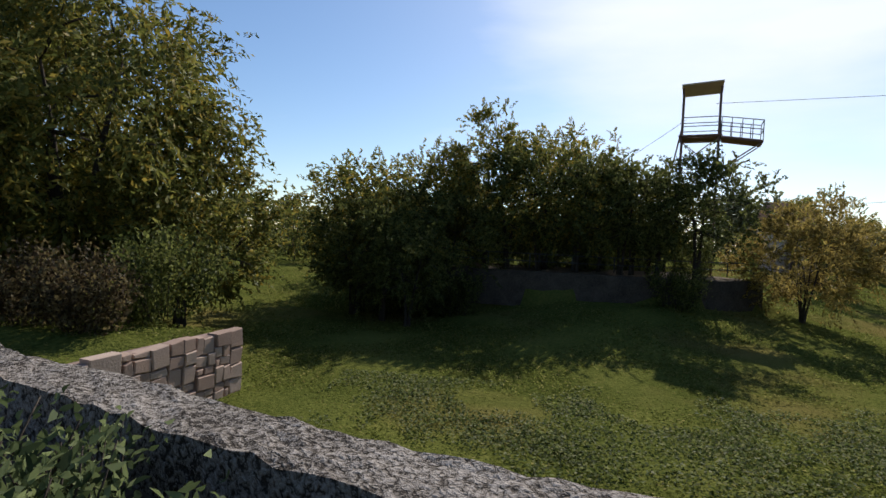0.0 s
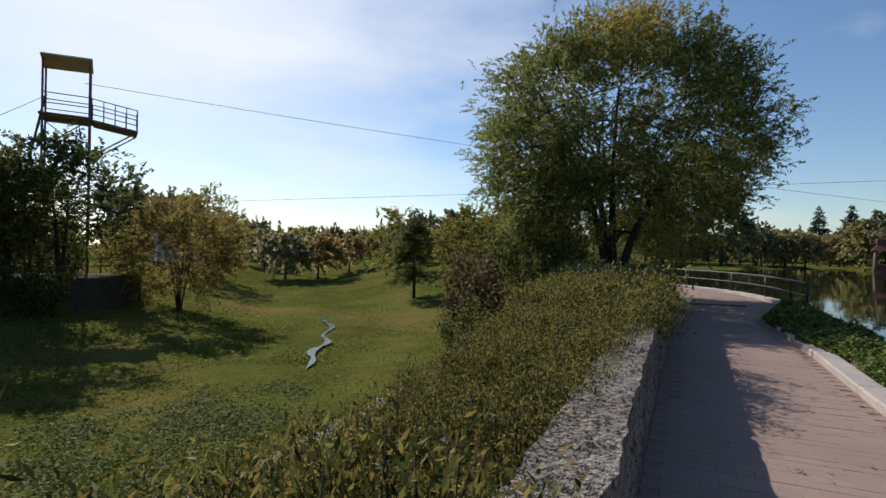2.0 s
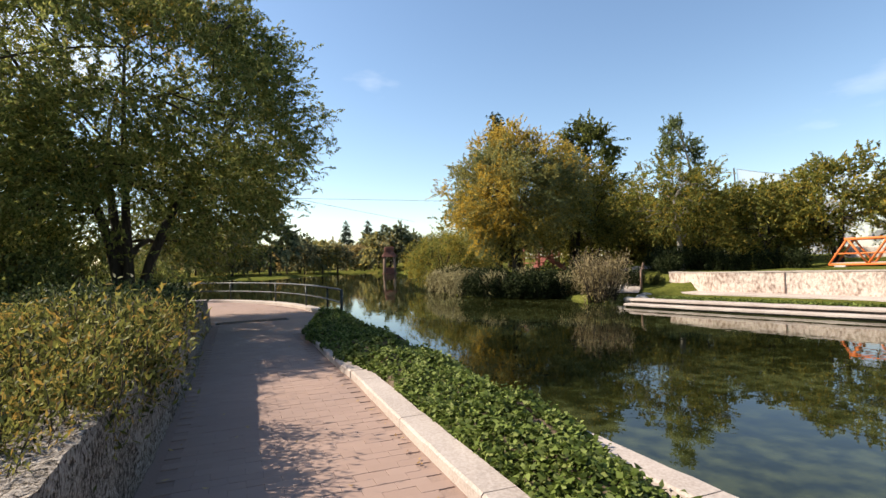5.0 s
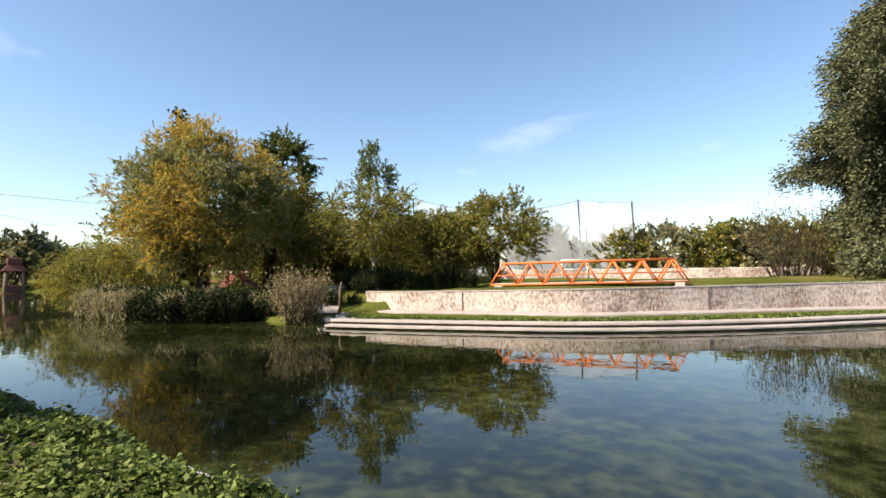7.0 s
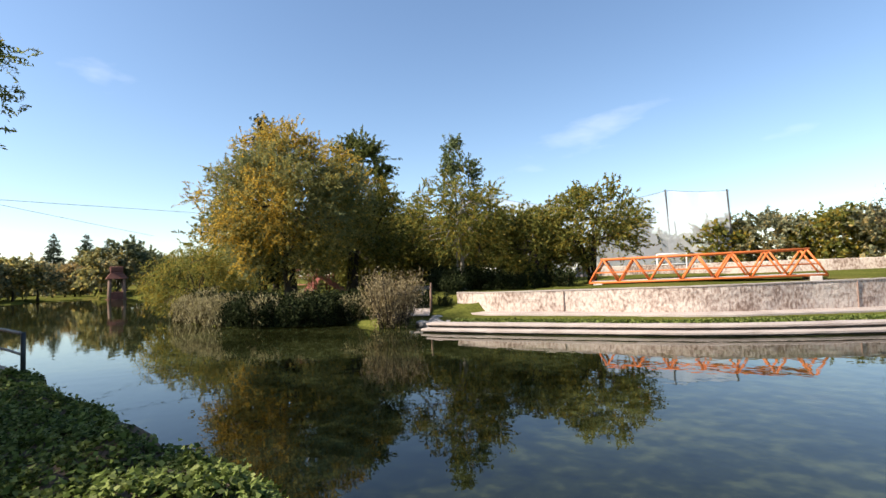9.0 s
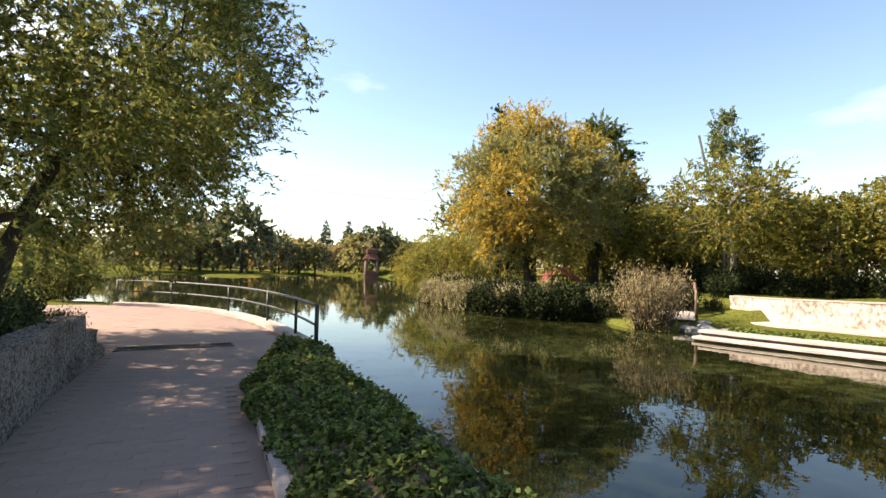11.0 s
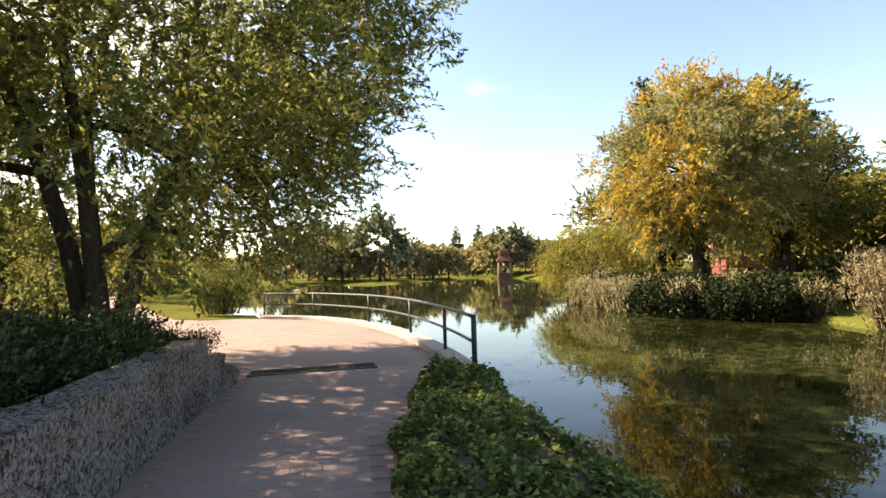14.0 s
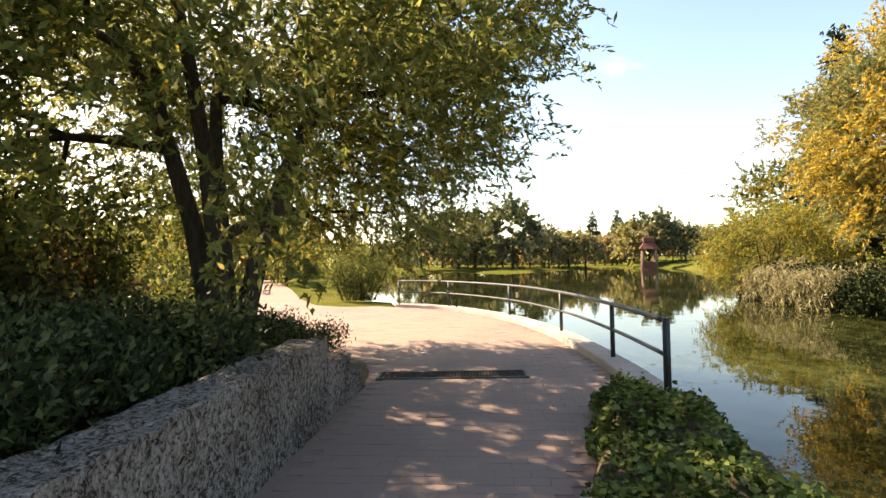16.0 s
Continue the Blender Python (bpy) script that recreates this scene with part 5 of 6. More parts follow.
# ---- ground ivy between kerb and water ----
def strip_lines(n=160):
    a = np.vstack([KERB_P - normals2(KERB_P) * 0.26, KERB_P2 - normals2(KERB_P2) * 0.12, np.array([(18.0, 1.3), (19.15, 1.2)])])
    a = spline(a[::3], 0.1)
    b = SHORE + normals2(SHORE) * np.interp(SHORE[:, 0], [8.3, 9.6], [0.34, 0.0])[:, None]
    xs = np.linspace(-7.5, 19.15, n)
    return xs, np.interp(xs, a[:, 0], a[:, 1]), np.interp(xs, b[:, 0], b[:, 1])


def ivy_height(x, s):
    """Height of the ivy cushion at a share s of the way from the path's kerb to the water."""
    bulk = 0.16 + 0.16 * float(np.interp(x, [6, 12, 14, 18.6, 19.2], [0.2, 0.5, 1.0, 1.2, 0.5]))
    return 0.03 + bulk * math.sin(math.pi * min(max(s, 0.02), 0.98)) ** 0.6 * (0.75 + 0.5 * noise.noise(Vector((x * 1.7, s * 2.2, 3.0))) + 0.55 * noise.noise(Vector((x * 4.6, s * 6.0, 8.0))))


def build_ivy():
    xs, ya, yb = strip_lines()
    verts, faces, m = [], [], 13
    for x, a, b in zip(xs, ya, yb):
        over = float(np.interp(x, [12.8, 14.2], [-0.02, 0.14]))
        a = a + over
        for j in range(m):
            s = j / (m - 1)
            verts.append((x, a + (b - a) * s, ivy_height(x, s) - (0.22 if j in (0, m - 1) else 0.0)))
    for i in range(len(xs) - 1):
        for j in range(m - 1):
            k = i * m + j
            faces.append((k, k + 1, k + m + 1, k + m))
    o = tagged(mesh_ob("ivy_bed", verts, faces, M_soil, smooth=True), "soil strip under the ground ivy", "flower bed", kind="structure")
    rng = np.random.default_rng(12)
    n = 62000
    x = rng.uniform(2.5, 19.15, n)
    s = rng.beta(0.9, 0.9, n)
    a, b = np.interp(x, xs, ya) + np.interp(x, [12.8, 14.2], [-0.01, 0.14]), np.interp(x, xs, yb) + 0.03
    wob = 0.06 * np.sin(x * 2.1) + 0.05 * np.sin(x * 5.3 + 1)
    y = a + wob * (x > 10.8) * (s < 0.3) + (b + 0.12 * np.sin(x * 1.9) * (s > 0.7) - a) * s
    z = np.array([ivy_height(p, q) for p, q in zip(x, s)]) + np.abs(rng.normal(size=n)) * 0.05 - 0.01
    along = unit(rng.normal(size=(n, 3)) * [1, 1, 0.45] + [0, -0.1, 0.1])
    c = unit(np.cross(along, unit(np.array([0, 0, 1.0]) + rng.normal(size=(n, 3)) * 0.5)))
    quads_ob("ground_ivy", np.stack([x, y, z], 1), along, c, rng.uniform(0.03, 0.075, n), rng.uniform(0.03, 0.06, n), F_ivy)
    return o


build_ivy()
tagged(bpy.data.objects["ground_ivy"], "dense bright-green ground ivy spilling over the lakeside kerb", "ground cover", kind="stuff")


# ---- herbs over the meadow ----
def scatter(name, label, pts_fn, n, mat_, ln, wd, seed, up=0.35, rise=0.035):
    rng = np.random.default_rng(seed)
    x, y = pts_fn(rng, n)
    z = height(x, y) + rng.uniform(0.0, rise, len(x))
    along = unit(rng.normal(size=(len(x), 3)) * [1, 1, 0.3] + [0, 0, up])
    c = unit(np.cross(along, rng.normal(size=(len(x), 3))))
    o = quads_ob(name, np.stack([x, y, z], 1), along, c, rng.uniform(ln * 0.6, ln * 1.4, len(x)), rng.uniform(wd * 0.7, wd * 1.3, len(x)), mat_)
    return tagged(o, label, "grass", kind="stuff")


def near_meadow(rng, n):
    x, y = rng.uniform(-9, 20, n), 2.2 + 20 * rng.random(n) ** 1.25
    t = np.interp(x, WALL_A[:, 0], WALL_A[:, 1]) + 0.4
    pat = np.array([noise.noise(Vector((a * 0.35, b * 0.35, 0.5))) for a, b in zip(x, y)])
    keep = (y > t) & (rng.random(n) < 0.5 + 0.9 * pat)
    return x[keep], y[keep]


def far_meadow(rng, n):
    x, y = rng.uniform(-18, 40, n), rng.uniform(14, 46, n)
    d, _ = dist_line(VALLEY, x, y)
    keep = d < 12
    return x[keep], y[keep]


def bank_strip(rng, n):
    k = rng.integers(2, len(BANK) - 30, n)
    s = rng.random(n)
    p = BANK[k] + normals2(BANK)[k] * (0.75 + 1.1 * s)[:, None] + rng.normal(size=(n, 2)) * 0.12
    keep = np.sin(k * 0.21) + rng.normal(size=n) * 0.5 > -0.5
    return p[keep, 0], p[keep, 1]


scatter("meadow_herbs", "low clover and grass tufts covering the meadow", near_meadow, 170000, F_cover, 0.07, 0.036, 14, up=0.08)
def clover_patch(rng, n):
    x, y = rng.uniform(-4, 11, n), rng.uniform(4.5, 14, n)
    pat = np.array([noise.noise(Vector((a * 0.5, b * 0.5, 4.5))) + 0.6 * noise.noise(Vector((a * 1.6, b * 1.6, 1.5))) for a, b in zip(x, y)])
    d, _ = dist_line(VALLEY, x, y)
    keep = rng.random(n) < 1.1 * pat + 0.6 * (1 - d / 3.2)
    return x[keep], y[keep]


scatter("clover_patch", "lush clumps of broad-leaved clover in the hollow", clover_patch, 90000, F_clover, 0.075, 0.045, 18, up=0.2, rise=0.08)
scatter("meadow_grass", "mown grass blades on the meadow slopes", far_meadow, 80000, F_cover, 0.12, 0.04, 15)
def wall_top(rng, n):
    k = rng.integers(len(BANKWALL) // 3, len(BANKWALL) - 30, n)
    p = BANKWALL[k] + normals2(BANKWALL)[k] * (0.75 + 0.7 * rng.random(n))[:, None]
    keep = np.sin(k * 0.17 + 1.0) + rng.normal(size=n) * 0.4 > -0.1
    return p[keep, 0], p[keep, 1]


scatter("wall_creeper", "green creeper trailing along the top of the bank wall", wall_top, 9000, F_ivy, 0.2, 0.12, 17, up=0.9)
scatter("bank_grass", "green creeper along the ledge of the far bank", bank_strip, 26000, F_ivy, 0.16, 0.1, 16, up=0.8)


# ---- stone wall by the hollow ----
def build_stone_wall():
    root = tagged(empty("stone_wall"), "short wall of squared pinkish rubble stones holding the bank", "wall", kind="structure")
    a, b = Vector((-6.75, 7.4, 0)), Vector((-5.85, 11.6, 0))
    d = (b - a).normalized()
    s = Vector((d.y, -d.x, 0))
    length = (b - a).length
    m = Matrix(((d.x, s.x, 0, a.x), (d.y, s.y, 0, a.y), (0, 0, 1, 0), (0, 0, 0, 1)))
    bm = box(bmesh.new(), 0, -0.34, -2.6, length, -0.03, -0.8, m)
    part("core", bm, M_mortar, root)
    rng = random.Random(5)

    def stone(x, x1, z, top):
        j = lambda q=0.03: rng.uniform(-q, q)
        bm = bmesh.new()
        front, back = 0.02 + rng.uniform(0, 0.045), -0.2
        g0 = 0.014
        f = [bm.verts.new((x + g0 + j(), front + j(0.012), z + g0 + j())), bm.verts.new((x1 - g0 + j(), front + j(0.012), z + g0 + j())),
             bm.verts.new((x1 - g0 + j(), front + j(0.012), top - g0 + j())), bm.verts.new((x + g0 + j(), front + j(0.012), top - g0 + j()))]
        g = [bm.verts.new((v.co.x, back, v.co.z)) for v in f]
        bm.faces.new(f), bm.faces.new(g[::-1])
        for k in range(4):
            bm.faces.new((f[k], g[k], g[(k + 1) % 4], f[(k + 1) % 4]))
        bmesh.ops.bevel(bm, geom=[e for e in bm.edges if e.verts[0] in f and e.verts[1] in f], offset=0.018, segments=1, affect="EDGES")
        bmesh.ops.recalc_face_normals(bm, faces=bm.faces)
        bmesh.ops.transform(bm, matrix=m, verts=bm.verts)
        part("stone", bm, M_stone, root)

    x = 0.0
    while x < length - 0.05:
        x1 = min(x + rng.uniform(0.3, 0.62), length)
        if length - x1 < 0.15:
            x1 = length
        z = -2.3 - rng.uniform(0, 0.15)
        while z < -0.8:
            h = rng.uniform(0.16, 0.4)
            top = z + h
            if top > -0.9:
                top = -0.74 + rng.uniform(-0.05, 0.05)
            if x1 - x > 0.42 and rng.random() < 0.6:
                xm = x + (x1 - x) * rng.uniform(0.35, 0.65)
                stone(x, xm, z, top), stone(xm, x1, z, top)
            else:
                stone(x, x1, z, top)
            z = top
        x = x1
    return root


build_stone_wall()


# ---- terrace wall in the grove, with pipe rails ----
def build_terrace():
    line = TERRACE
    # brown stone darkened: the grove's shade is put into its colour
    stone = mat("shaded_terrace_stone", (0.08, 0.065, 0.05), 0.95, stops=[(0.3, (0.03, 0.024, 0.018)), (0.7, (0.1, 0.08, 0.062))], scale=2, fine=14, bump=0.6, spec=0.1)
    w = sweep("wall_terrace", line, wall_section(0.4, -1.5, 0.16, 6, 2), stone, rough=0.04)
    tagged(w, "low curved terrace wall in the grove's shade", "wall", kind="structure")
    slab = sweep("terrace", line + normals2(line) * 0.5, [(0, -0.5), (0, 0.16), (5, 0.2), (5, -0.5)], M_soil)
    tagged(slab, "leaf-strewn terrace floor behind the wall", "terrace", kind="structure")
    root = tagged(empty("terrace_rail"), "low dark pipe rail along the terrace edge", "railing")
    pts = line + normals2(line) * 0.55
    for k in range(0, len(pts), 5):
        rod("post", (*pts[k], 0.3), (*pts[k], 1.0), 0.03, M_rail, root)
    for z in (0.65, 1.0):
        tube_ob("rail", [[((p[0], p[1], z), 0.025) for p in pts[: 5 * ((len(pts) - 1) // 5) + 1]]], M_rail, root)
    return w


build_terrace()
for _k, (_x, _y, _s) in enumerate(((-3.5, 24.2, 0.8), (-1.8, 23.6, 0.7), (-5.0, 24.0, 0.75), (2.3, 28.2, 0.9), (5.0, 28.6, 0.8), (8.2, 24.2, 0.7), (-6.0, 25.0, 0.9), (10.4, 28.6, 0.7), (-5.6, 28.0, 0.9), (-2.0, 30.5, 1.0), (0.0, 31.5, 1.1), (2.2, 32.5, 1.2), (4.4, 32.0, 1.2), (6.4, 31.8, 1.1), (8.6, 32.4, 1.1), (-4.4, 32.0, 1.1), (-1.0, 34.0, 1.2), (3.4, 35.0, 1.2), (7.6, 35.0, 1.2))):
    place(sm2, _x, _y, None, 50 * _k, _s * 1.3, group="undergrowth of the grove")


# ---- lookout tower with the rope line ----
def build_tower():
    X, Y, Z0, DECK, ROOF = 11.2, 31.2, 0.1, 8.0, 10.65
    root = tagged(empty("lookout_tower", X, Y, 0), "rusty steel lookout tower with canopy and jutting deck", "tower")
    legs = [(-0.95, -0.75), (0.95, -0.75), (0.95, 0.75), (-0.95, 0.75)]
    for x, y in legs:
        rod("leg", (x, y, Z0), (x, y, ROOF), 0.05, M_rust, root)
    for k in range(4):
        a, b = legs[k], legs[(k + 1) % 4]
        for n in range(5):
            z0, z1 = Z0 + n * 1.55, Z0 + (n + 1) * 1.55
            rod("brace", (*a, z0), (*b, z1), 0.028, M_rust, root)
            rod("crosspiece", (*a, z1), (*b, z1), 0.03, M_rust, root)
    part("platform", box(bmesh.new(), -1.1, -0.9, DECK - 0.1, 1.1, 0.9, DECK, None, 0.02), M_rust, root, "brown steel deck")
    # the deck juts out to one side, a little lower
    bm = bmesh.new()
    box(bm, 1.1, -0.75, DECK - 0.2, 3.1, 0.75, DECK - 0.08)
    bmesh.ops.rotate(bm, cent=(1.1, 0, DECK - 0.1), matrix=Matrix.Rotation(radians(9), 3, "Y"), verts=bm.verts)
    part("jutting_deck", bm, M_rust, root)
    for y in (-0.7, 0.7):
        rod("strut", (0.95, y, DECK - 2.0), (3.0, y, DECK - 0.5), 0.035, M_rust, root)
        for h in (0.5, 1.0):
            rod("handrail", (0.95, y, DECK + h), (3.05, y, DECK + h - 0.32), 0.025, M_rail, root)
        for k in range(5):
            x = 1.05 + k * 0.5
            rod("baluster", (x, y, DECK - 0.1 - 0.15 * (x - 1)), (x, y, DECK + 1.0 - 0.155 * (x - 0.95)), 0.022, M_rail, root)
    for h in (0.5, 1.0):
        rod("handrail", (3.05, -0.7, DECK + h - 0.32), (3.05, 0.7, DECK + h - 0.32), 0.025, M_rail, root)
        rod("handrail", (-0.95, -0.75, DECK + h), (0.95, -0.75, DECK + h), 0.025, M_rail, root)
        rod("handrail", (-0.95, 0.75, DECK + h), (0.95, 0.75, DECK + h), 0.025, M_rail, root)
    bm = bmesh.new()
    v = [bm.verts.new(p) for p in ((-1.05, -1.0, ROOF + 0.1), (1.05, -1.0, ROOF + 0.2), (1.05, 1.0, ROOF + 0.05), (-1.05, 1.0, ROOF - 0.05))]
    f = bm.faces.new(v)
    e = bmesh.ops.extrude_face_region(bm, geom=[f])
    bmesh.ops.translate(bm, vec=(0, 0, 0.07), verts=[q for q in e["geom"] if isinstance(q, bmesh.types.BMVert)])
    bmesh.ops.recalc_face_normals(bm, faces=bm.faces)
    part("canopy", bm, mat("faded_sheet", (0.5, 0.42, 0.36), 0.7, stops=[(0.3, (0.38, 0.31, 0.26)), (0.7, (0.58, 0.5, 0.44))], scale=2, fine=18, bump=0.2), root, "tilted faded sheet canopy")
    # ladder with rungs up one side
    for y in (-0.3, 0.1):
        rod("ladder_rail", (-1.9, y, 3.4), (-0.9, y, DECK + 0.9), 0.03, M_rust, root)
    for k in range(14):
        s = k / 13
        rod("rung", (-1.9 + s * 0.9, -0.3, 3.5 + s * 4.6), (-1.9 + s * 0.9, 0.1, 3.5 + s * 4.6), 0.018, M_rust, root)
    return root


tower = build_tower()
tower.rotation_euler = (0, 0, radians(-20))


def cable(name, label, a, b, sag, r=0.012):
    a, b = Vector(a), Vector(b)
    pts = []
    for k in range(33):
        s = k / 32
        p = a.lerp(b, s)
        p.z -= sag * 4 * s * (1 - s)
        pts.append((tuple(p), r))
    return tagged(tube_ob(name, [pts], M_pole, sides=4), label, "cable")


cable("rope_line", "steel rope line running from the tower over the meadow", (11.9, 31.0, 9.9), (62, -6, 6.0), 0.4)
cable("overhead_cable", "thin cable strung across the pond", (20, 60, 5.4), (64, -14, 8.4), 0.15, 0.015)
cable("guy_rope", "thin guy rope of the tower", (10.4, 31.2, 9.0), (5.5, 33.5, 5.5), 0.1, 0.012)


# ---- orange truss footbridge on the far bank ----
def build_truss():
    root = tagged(empty("truss_bridge"), "orange painted steel truss footbridge lying on the lawn", "bridge")
    a, b = Vector((24.0, -19.9, 0)), Vector((16.2, -24.6, 0))
    d = (b - a).normalized()
    s = Vector((-d.y, d.x, 0))
    length, w, zb, h = (b - a).length, 1.15, 1.0, 1.05
    n = 7

    def P(u, v, z):
        return tuple(a + d * u + s * v + Vector((0, 0, z)))

    for v in (-w / 2, w / 2):
        rod("bottom_chord", P(0, v, zb), P(length, v, zb + 0.12), 0.055, M_orange, root, sides=6)
        rod("top_chord", P(0.55, v, zb + h), P(length - 0.55, v, zb + h + 0.12), 0.055, M_orange, root, sides=6)
        for k in range(n):
            u0, u1 = length * k / n, length * (k + 1) / n
            um = (u0 + u1) / 2
            za, zm, zc = zb + 0.12 * u0 / length, zb + h + 0.12 * um / length, zb + 0.12 * u1 / length
            rod("diagonal", P(u0, v, za), P(um, v, zm), 0.045, M_orange, root, sides=6)
            rod("diagonal", P(um, v, zm), P(u1, v, zc), 0.045, M_orange, root, sides=6)
        rod("side_rail", P(0.2, v, zb + 0.45), P(length - 0.2, v, zb + 0.57), 0.03, M_orange, root, sides=6)
    for k in range(n + 1):
        u = length * k / n
        rod("cross_beam", P(u, -w / 2, zb + 0.12 * u / length), P(u, w / 2, zb + 0.12 * u / length), 0.04, M_orange, root, sides=6)
    for k in (0, 1):
        u = 0.4 if k == 0 else length - 0.4
        bm = box(bmesh.new(), -0.2, -0.7, 0.5, 0.2, 0.7, zb - 0.03 + 0.12 * k, None, 0.02)
        m = Matrix(((d.x, s.x, 0, a.x + d.x * u), (d.y, s.y, 0, a.y + d.y * u), (0, 0, 1, 0), (0, 0, 0, 1)))
        bmesh.ops.transform(bm, matrix=m, verts=bm.verts)
        part("footing", bm, M_pave, root, "pale concrete footing")
    bm = bmesh.new()
    box(bm, 0, -w / 2 + 0.06, 0.02, length, w / 2 - 0.06, 0.07)
    m = Matrix(((d.x, s.x, 0, a.x), (d.y, s.y, 0, a.y), (0.12 / length, 0, 1, zb), (0, 0, 0, 1)))
    bmesh.ops.transform(bm, matrix=m, verts=bm.verts)
    part("deck", bm, M_pave, root, "pale deck boards")
    return root


build_truss()


# ---- ball-stop net behind ----
def build_net():
    root = tagged(empty("ball_net"), "tall fine grey ball-stop net on dark poles", "net")
    poles = [((38.1, -50.5), 9.7), ((33.2, -53.3), 9.2), ((39.0, -53.5), 6.6), ((52.1, -38.2), 10.3)]
    for (x, y), h in poles:
        rod("pole", (x - 0.12, y - 0.08, 0.6), (x + 0.2, y + 0.12, h), 0.075, M_pole, root)
    def sheet(pa, pb, ha, hb, sag):
        verts, faces, n = [], [], 14
        for i in range(n + 1):
            s = i / n
            x, y = pa[0] + (pb[0] - pa[0]) * s, pa[1] + (pb[1] - pa[1]) * s
            top = ha + (hb - ha) * s - sag * 4 * s * (1 - s)
            for j in range(5):
                verts.append((x, y + 0.15 * math.sin(i + j), 1.0 + (top - 1.0) * j / 4))
        for i in range(n):
            for j in range(4):
                k = i * 5 + j
                faces.append((k, k + 5, k + 6, k + 1))
        mesh_ob("netting", verts, faces, M_net, root, smooth=True)
        tube_ob("top_wire", [[(verts[i * 5 + 4], 0.02) for i in range(n + 1)]], M_pole, root, sides=4)
    sheet((38.2, -50.4), (52.2, -38.2), 9.6, 10.2, 1.3)
    sheet((38.2, -50.4), (33.3, -53.3), 9.6, 9.1, 0.15)
    return root


build_net()


def build_goal():
    root = tagged(empty("white_frame"), "white painted pipe frame on the pitch", "goal")
    for x, y in ((28.5, -32.6), (26.9, -33.5)):
        rod("upright", (x, y, 0.9), (x, y, 2.5), 0.045, M_white, root)
    rod("crossbar", (28.5, -32.6, 2.5), (26.9, -33.5, 2.5), 0.045, M_white, root)
    rod("side_bar", (28.5, -32.6, 1.8), (26.9, -33.5, 1.8), 0.03, M_white, root)
    return root


build_goal()


def pitch_wall():
    line = spline([(33, -29.5), (27, -33.5), (20, -37), (14, -41)], 0.5)
    w = sweep("wall_pitch", line, [(0.3, 0.7), (0.3, 1.75), (0.26, 1.8), (0.04, 1.8), (0, 1.75), (0, 0.7)], M_bank, rough=0.02)
    return tagged(w, "low pale wall round the pitch", "wall", kind="structure")


pitch_wall()
tagged(rod("antenna_mast", (47.2, -31.8, 0.6), (48.8, -29.76, 13.4), 0.1, M_pole, sides=8), "tall dark slightly leaning mast behind the trees", "mast")


# ---- island shore: reeds, bushes, rocks, ramp rails, play frame ----
rd = shrub("reed_clump", "dry yellowish reeds hanging over the island's edge", 1.35, 0.55, F_reed, 900, 0.26, 0.036, stems=36, seed=71, upright=0.55, bushy=0.1)
rd2 = shrub("shore_bush", "dense dark ivy bush on the island's shore, shade in its leaf colour", 1.25, 0.75, F_shade, 2200, 0.14, 0.075, stems=16, seed=72, upright=0.4, bushy=0.16)
rd3 = shrub("dry_bush", "grey-brown dry bush with green tips by the water", 1.7, 0.8, M_dry, 2600, 0.16, 0.035, stems=70, seed=73, upright=0.45, bushy=0.12)
edge = spline(ISLAND_EDGE[3:10], 0.42)
en = normals2(edge)
k1 = k2 = 0
for i, p in enumerate(edge):
    for row_ in range(2):
        q = p - en[i] * (-0.15 - 0.75 * row_)
        inside_now = inside(LAKE, np.array([q[0]]), np.array([q[1]]))[0]
        if inside_now:
            q = p + en[i] * (-0.15 - 0.75 * row_)
        reed = (p[0] > 32.0 and row_ == 0) or (i * 7 + row_) % 9 == 0
        if reed:
            place(rd, q[0], q[1], WATER + 0.03 + 0.3 * row_, 67 * i, 0.9 + 0.25 * ((i * 13) % 7) / 7, copy=k1 > 0, group="reeds round the island")
            k1 += 1
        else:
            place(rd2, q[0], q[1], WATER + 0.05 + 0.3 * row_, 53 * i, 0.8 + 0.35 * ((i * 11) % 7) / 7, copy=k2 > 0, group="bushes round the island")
            k2 += 1
place(rd3, 25.3, -9.9, WATER + 0.05, 0, 1.15, copy=False)
place(rd3, 26.1, -10.4, WATER + 0.15, 130, 0.9)
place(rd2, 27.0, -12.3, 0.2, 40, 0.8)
# some of these bushes are added in place of dark shade by the ramp
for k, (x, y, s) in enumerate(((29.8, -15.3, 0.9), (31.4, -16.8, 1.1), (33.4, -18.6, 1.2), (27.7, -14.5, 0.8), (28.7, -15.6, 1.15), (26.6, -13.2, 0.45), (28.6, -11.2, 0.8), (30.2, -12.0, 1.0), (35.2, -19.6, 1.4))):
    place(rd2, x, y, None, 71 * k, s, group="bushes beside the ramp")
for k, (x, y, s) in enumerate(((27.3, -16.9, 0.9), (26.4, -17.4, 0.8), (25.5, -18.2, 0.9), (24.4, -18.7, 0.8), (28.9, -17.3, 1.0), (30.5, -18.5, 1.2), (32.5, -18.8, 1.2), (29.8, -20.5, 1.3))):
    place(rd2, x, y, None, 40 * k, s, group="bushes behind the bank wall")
for k, (x, y, s) in enumerate(((11.0, -38.0, 1.2), (9.2, -36.5, 1.1), (3.4, -39.5, 1.4), (1.4, -41.5, 1.4), (-0.8, -43.2, 1.4), (13.0, -36.5, 0.8))):
    place(sm, x, y, None, 40 * k, s * 0.75, group="dark red hedge below the cypress")


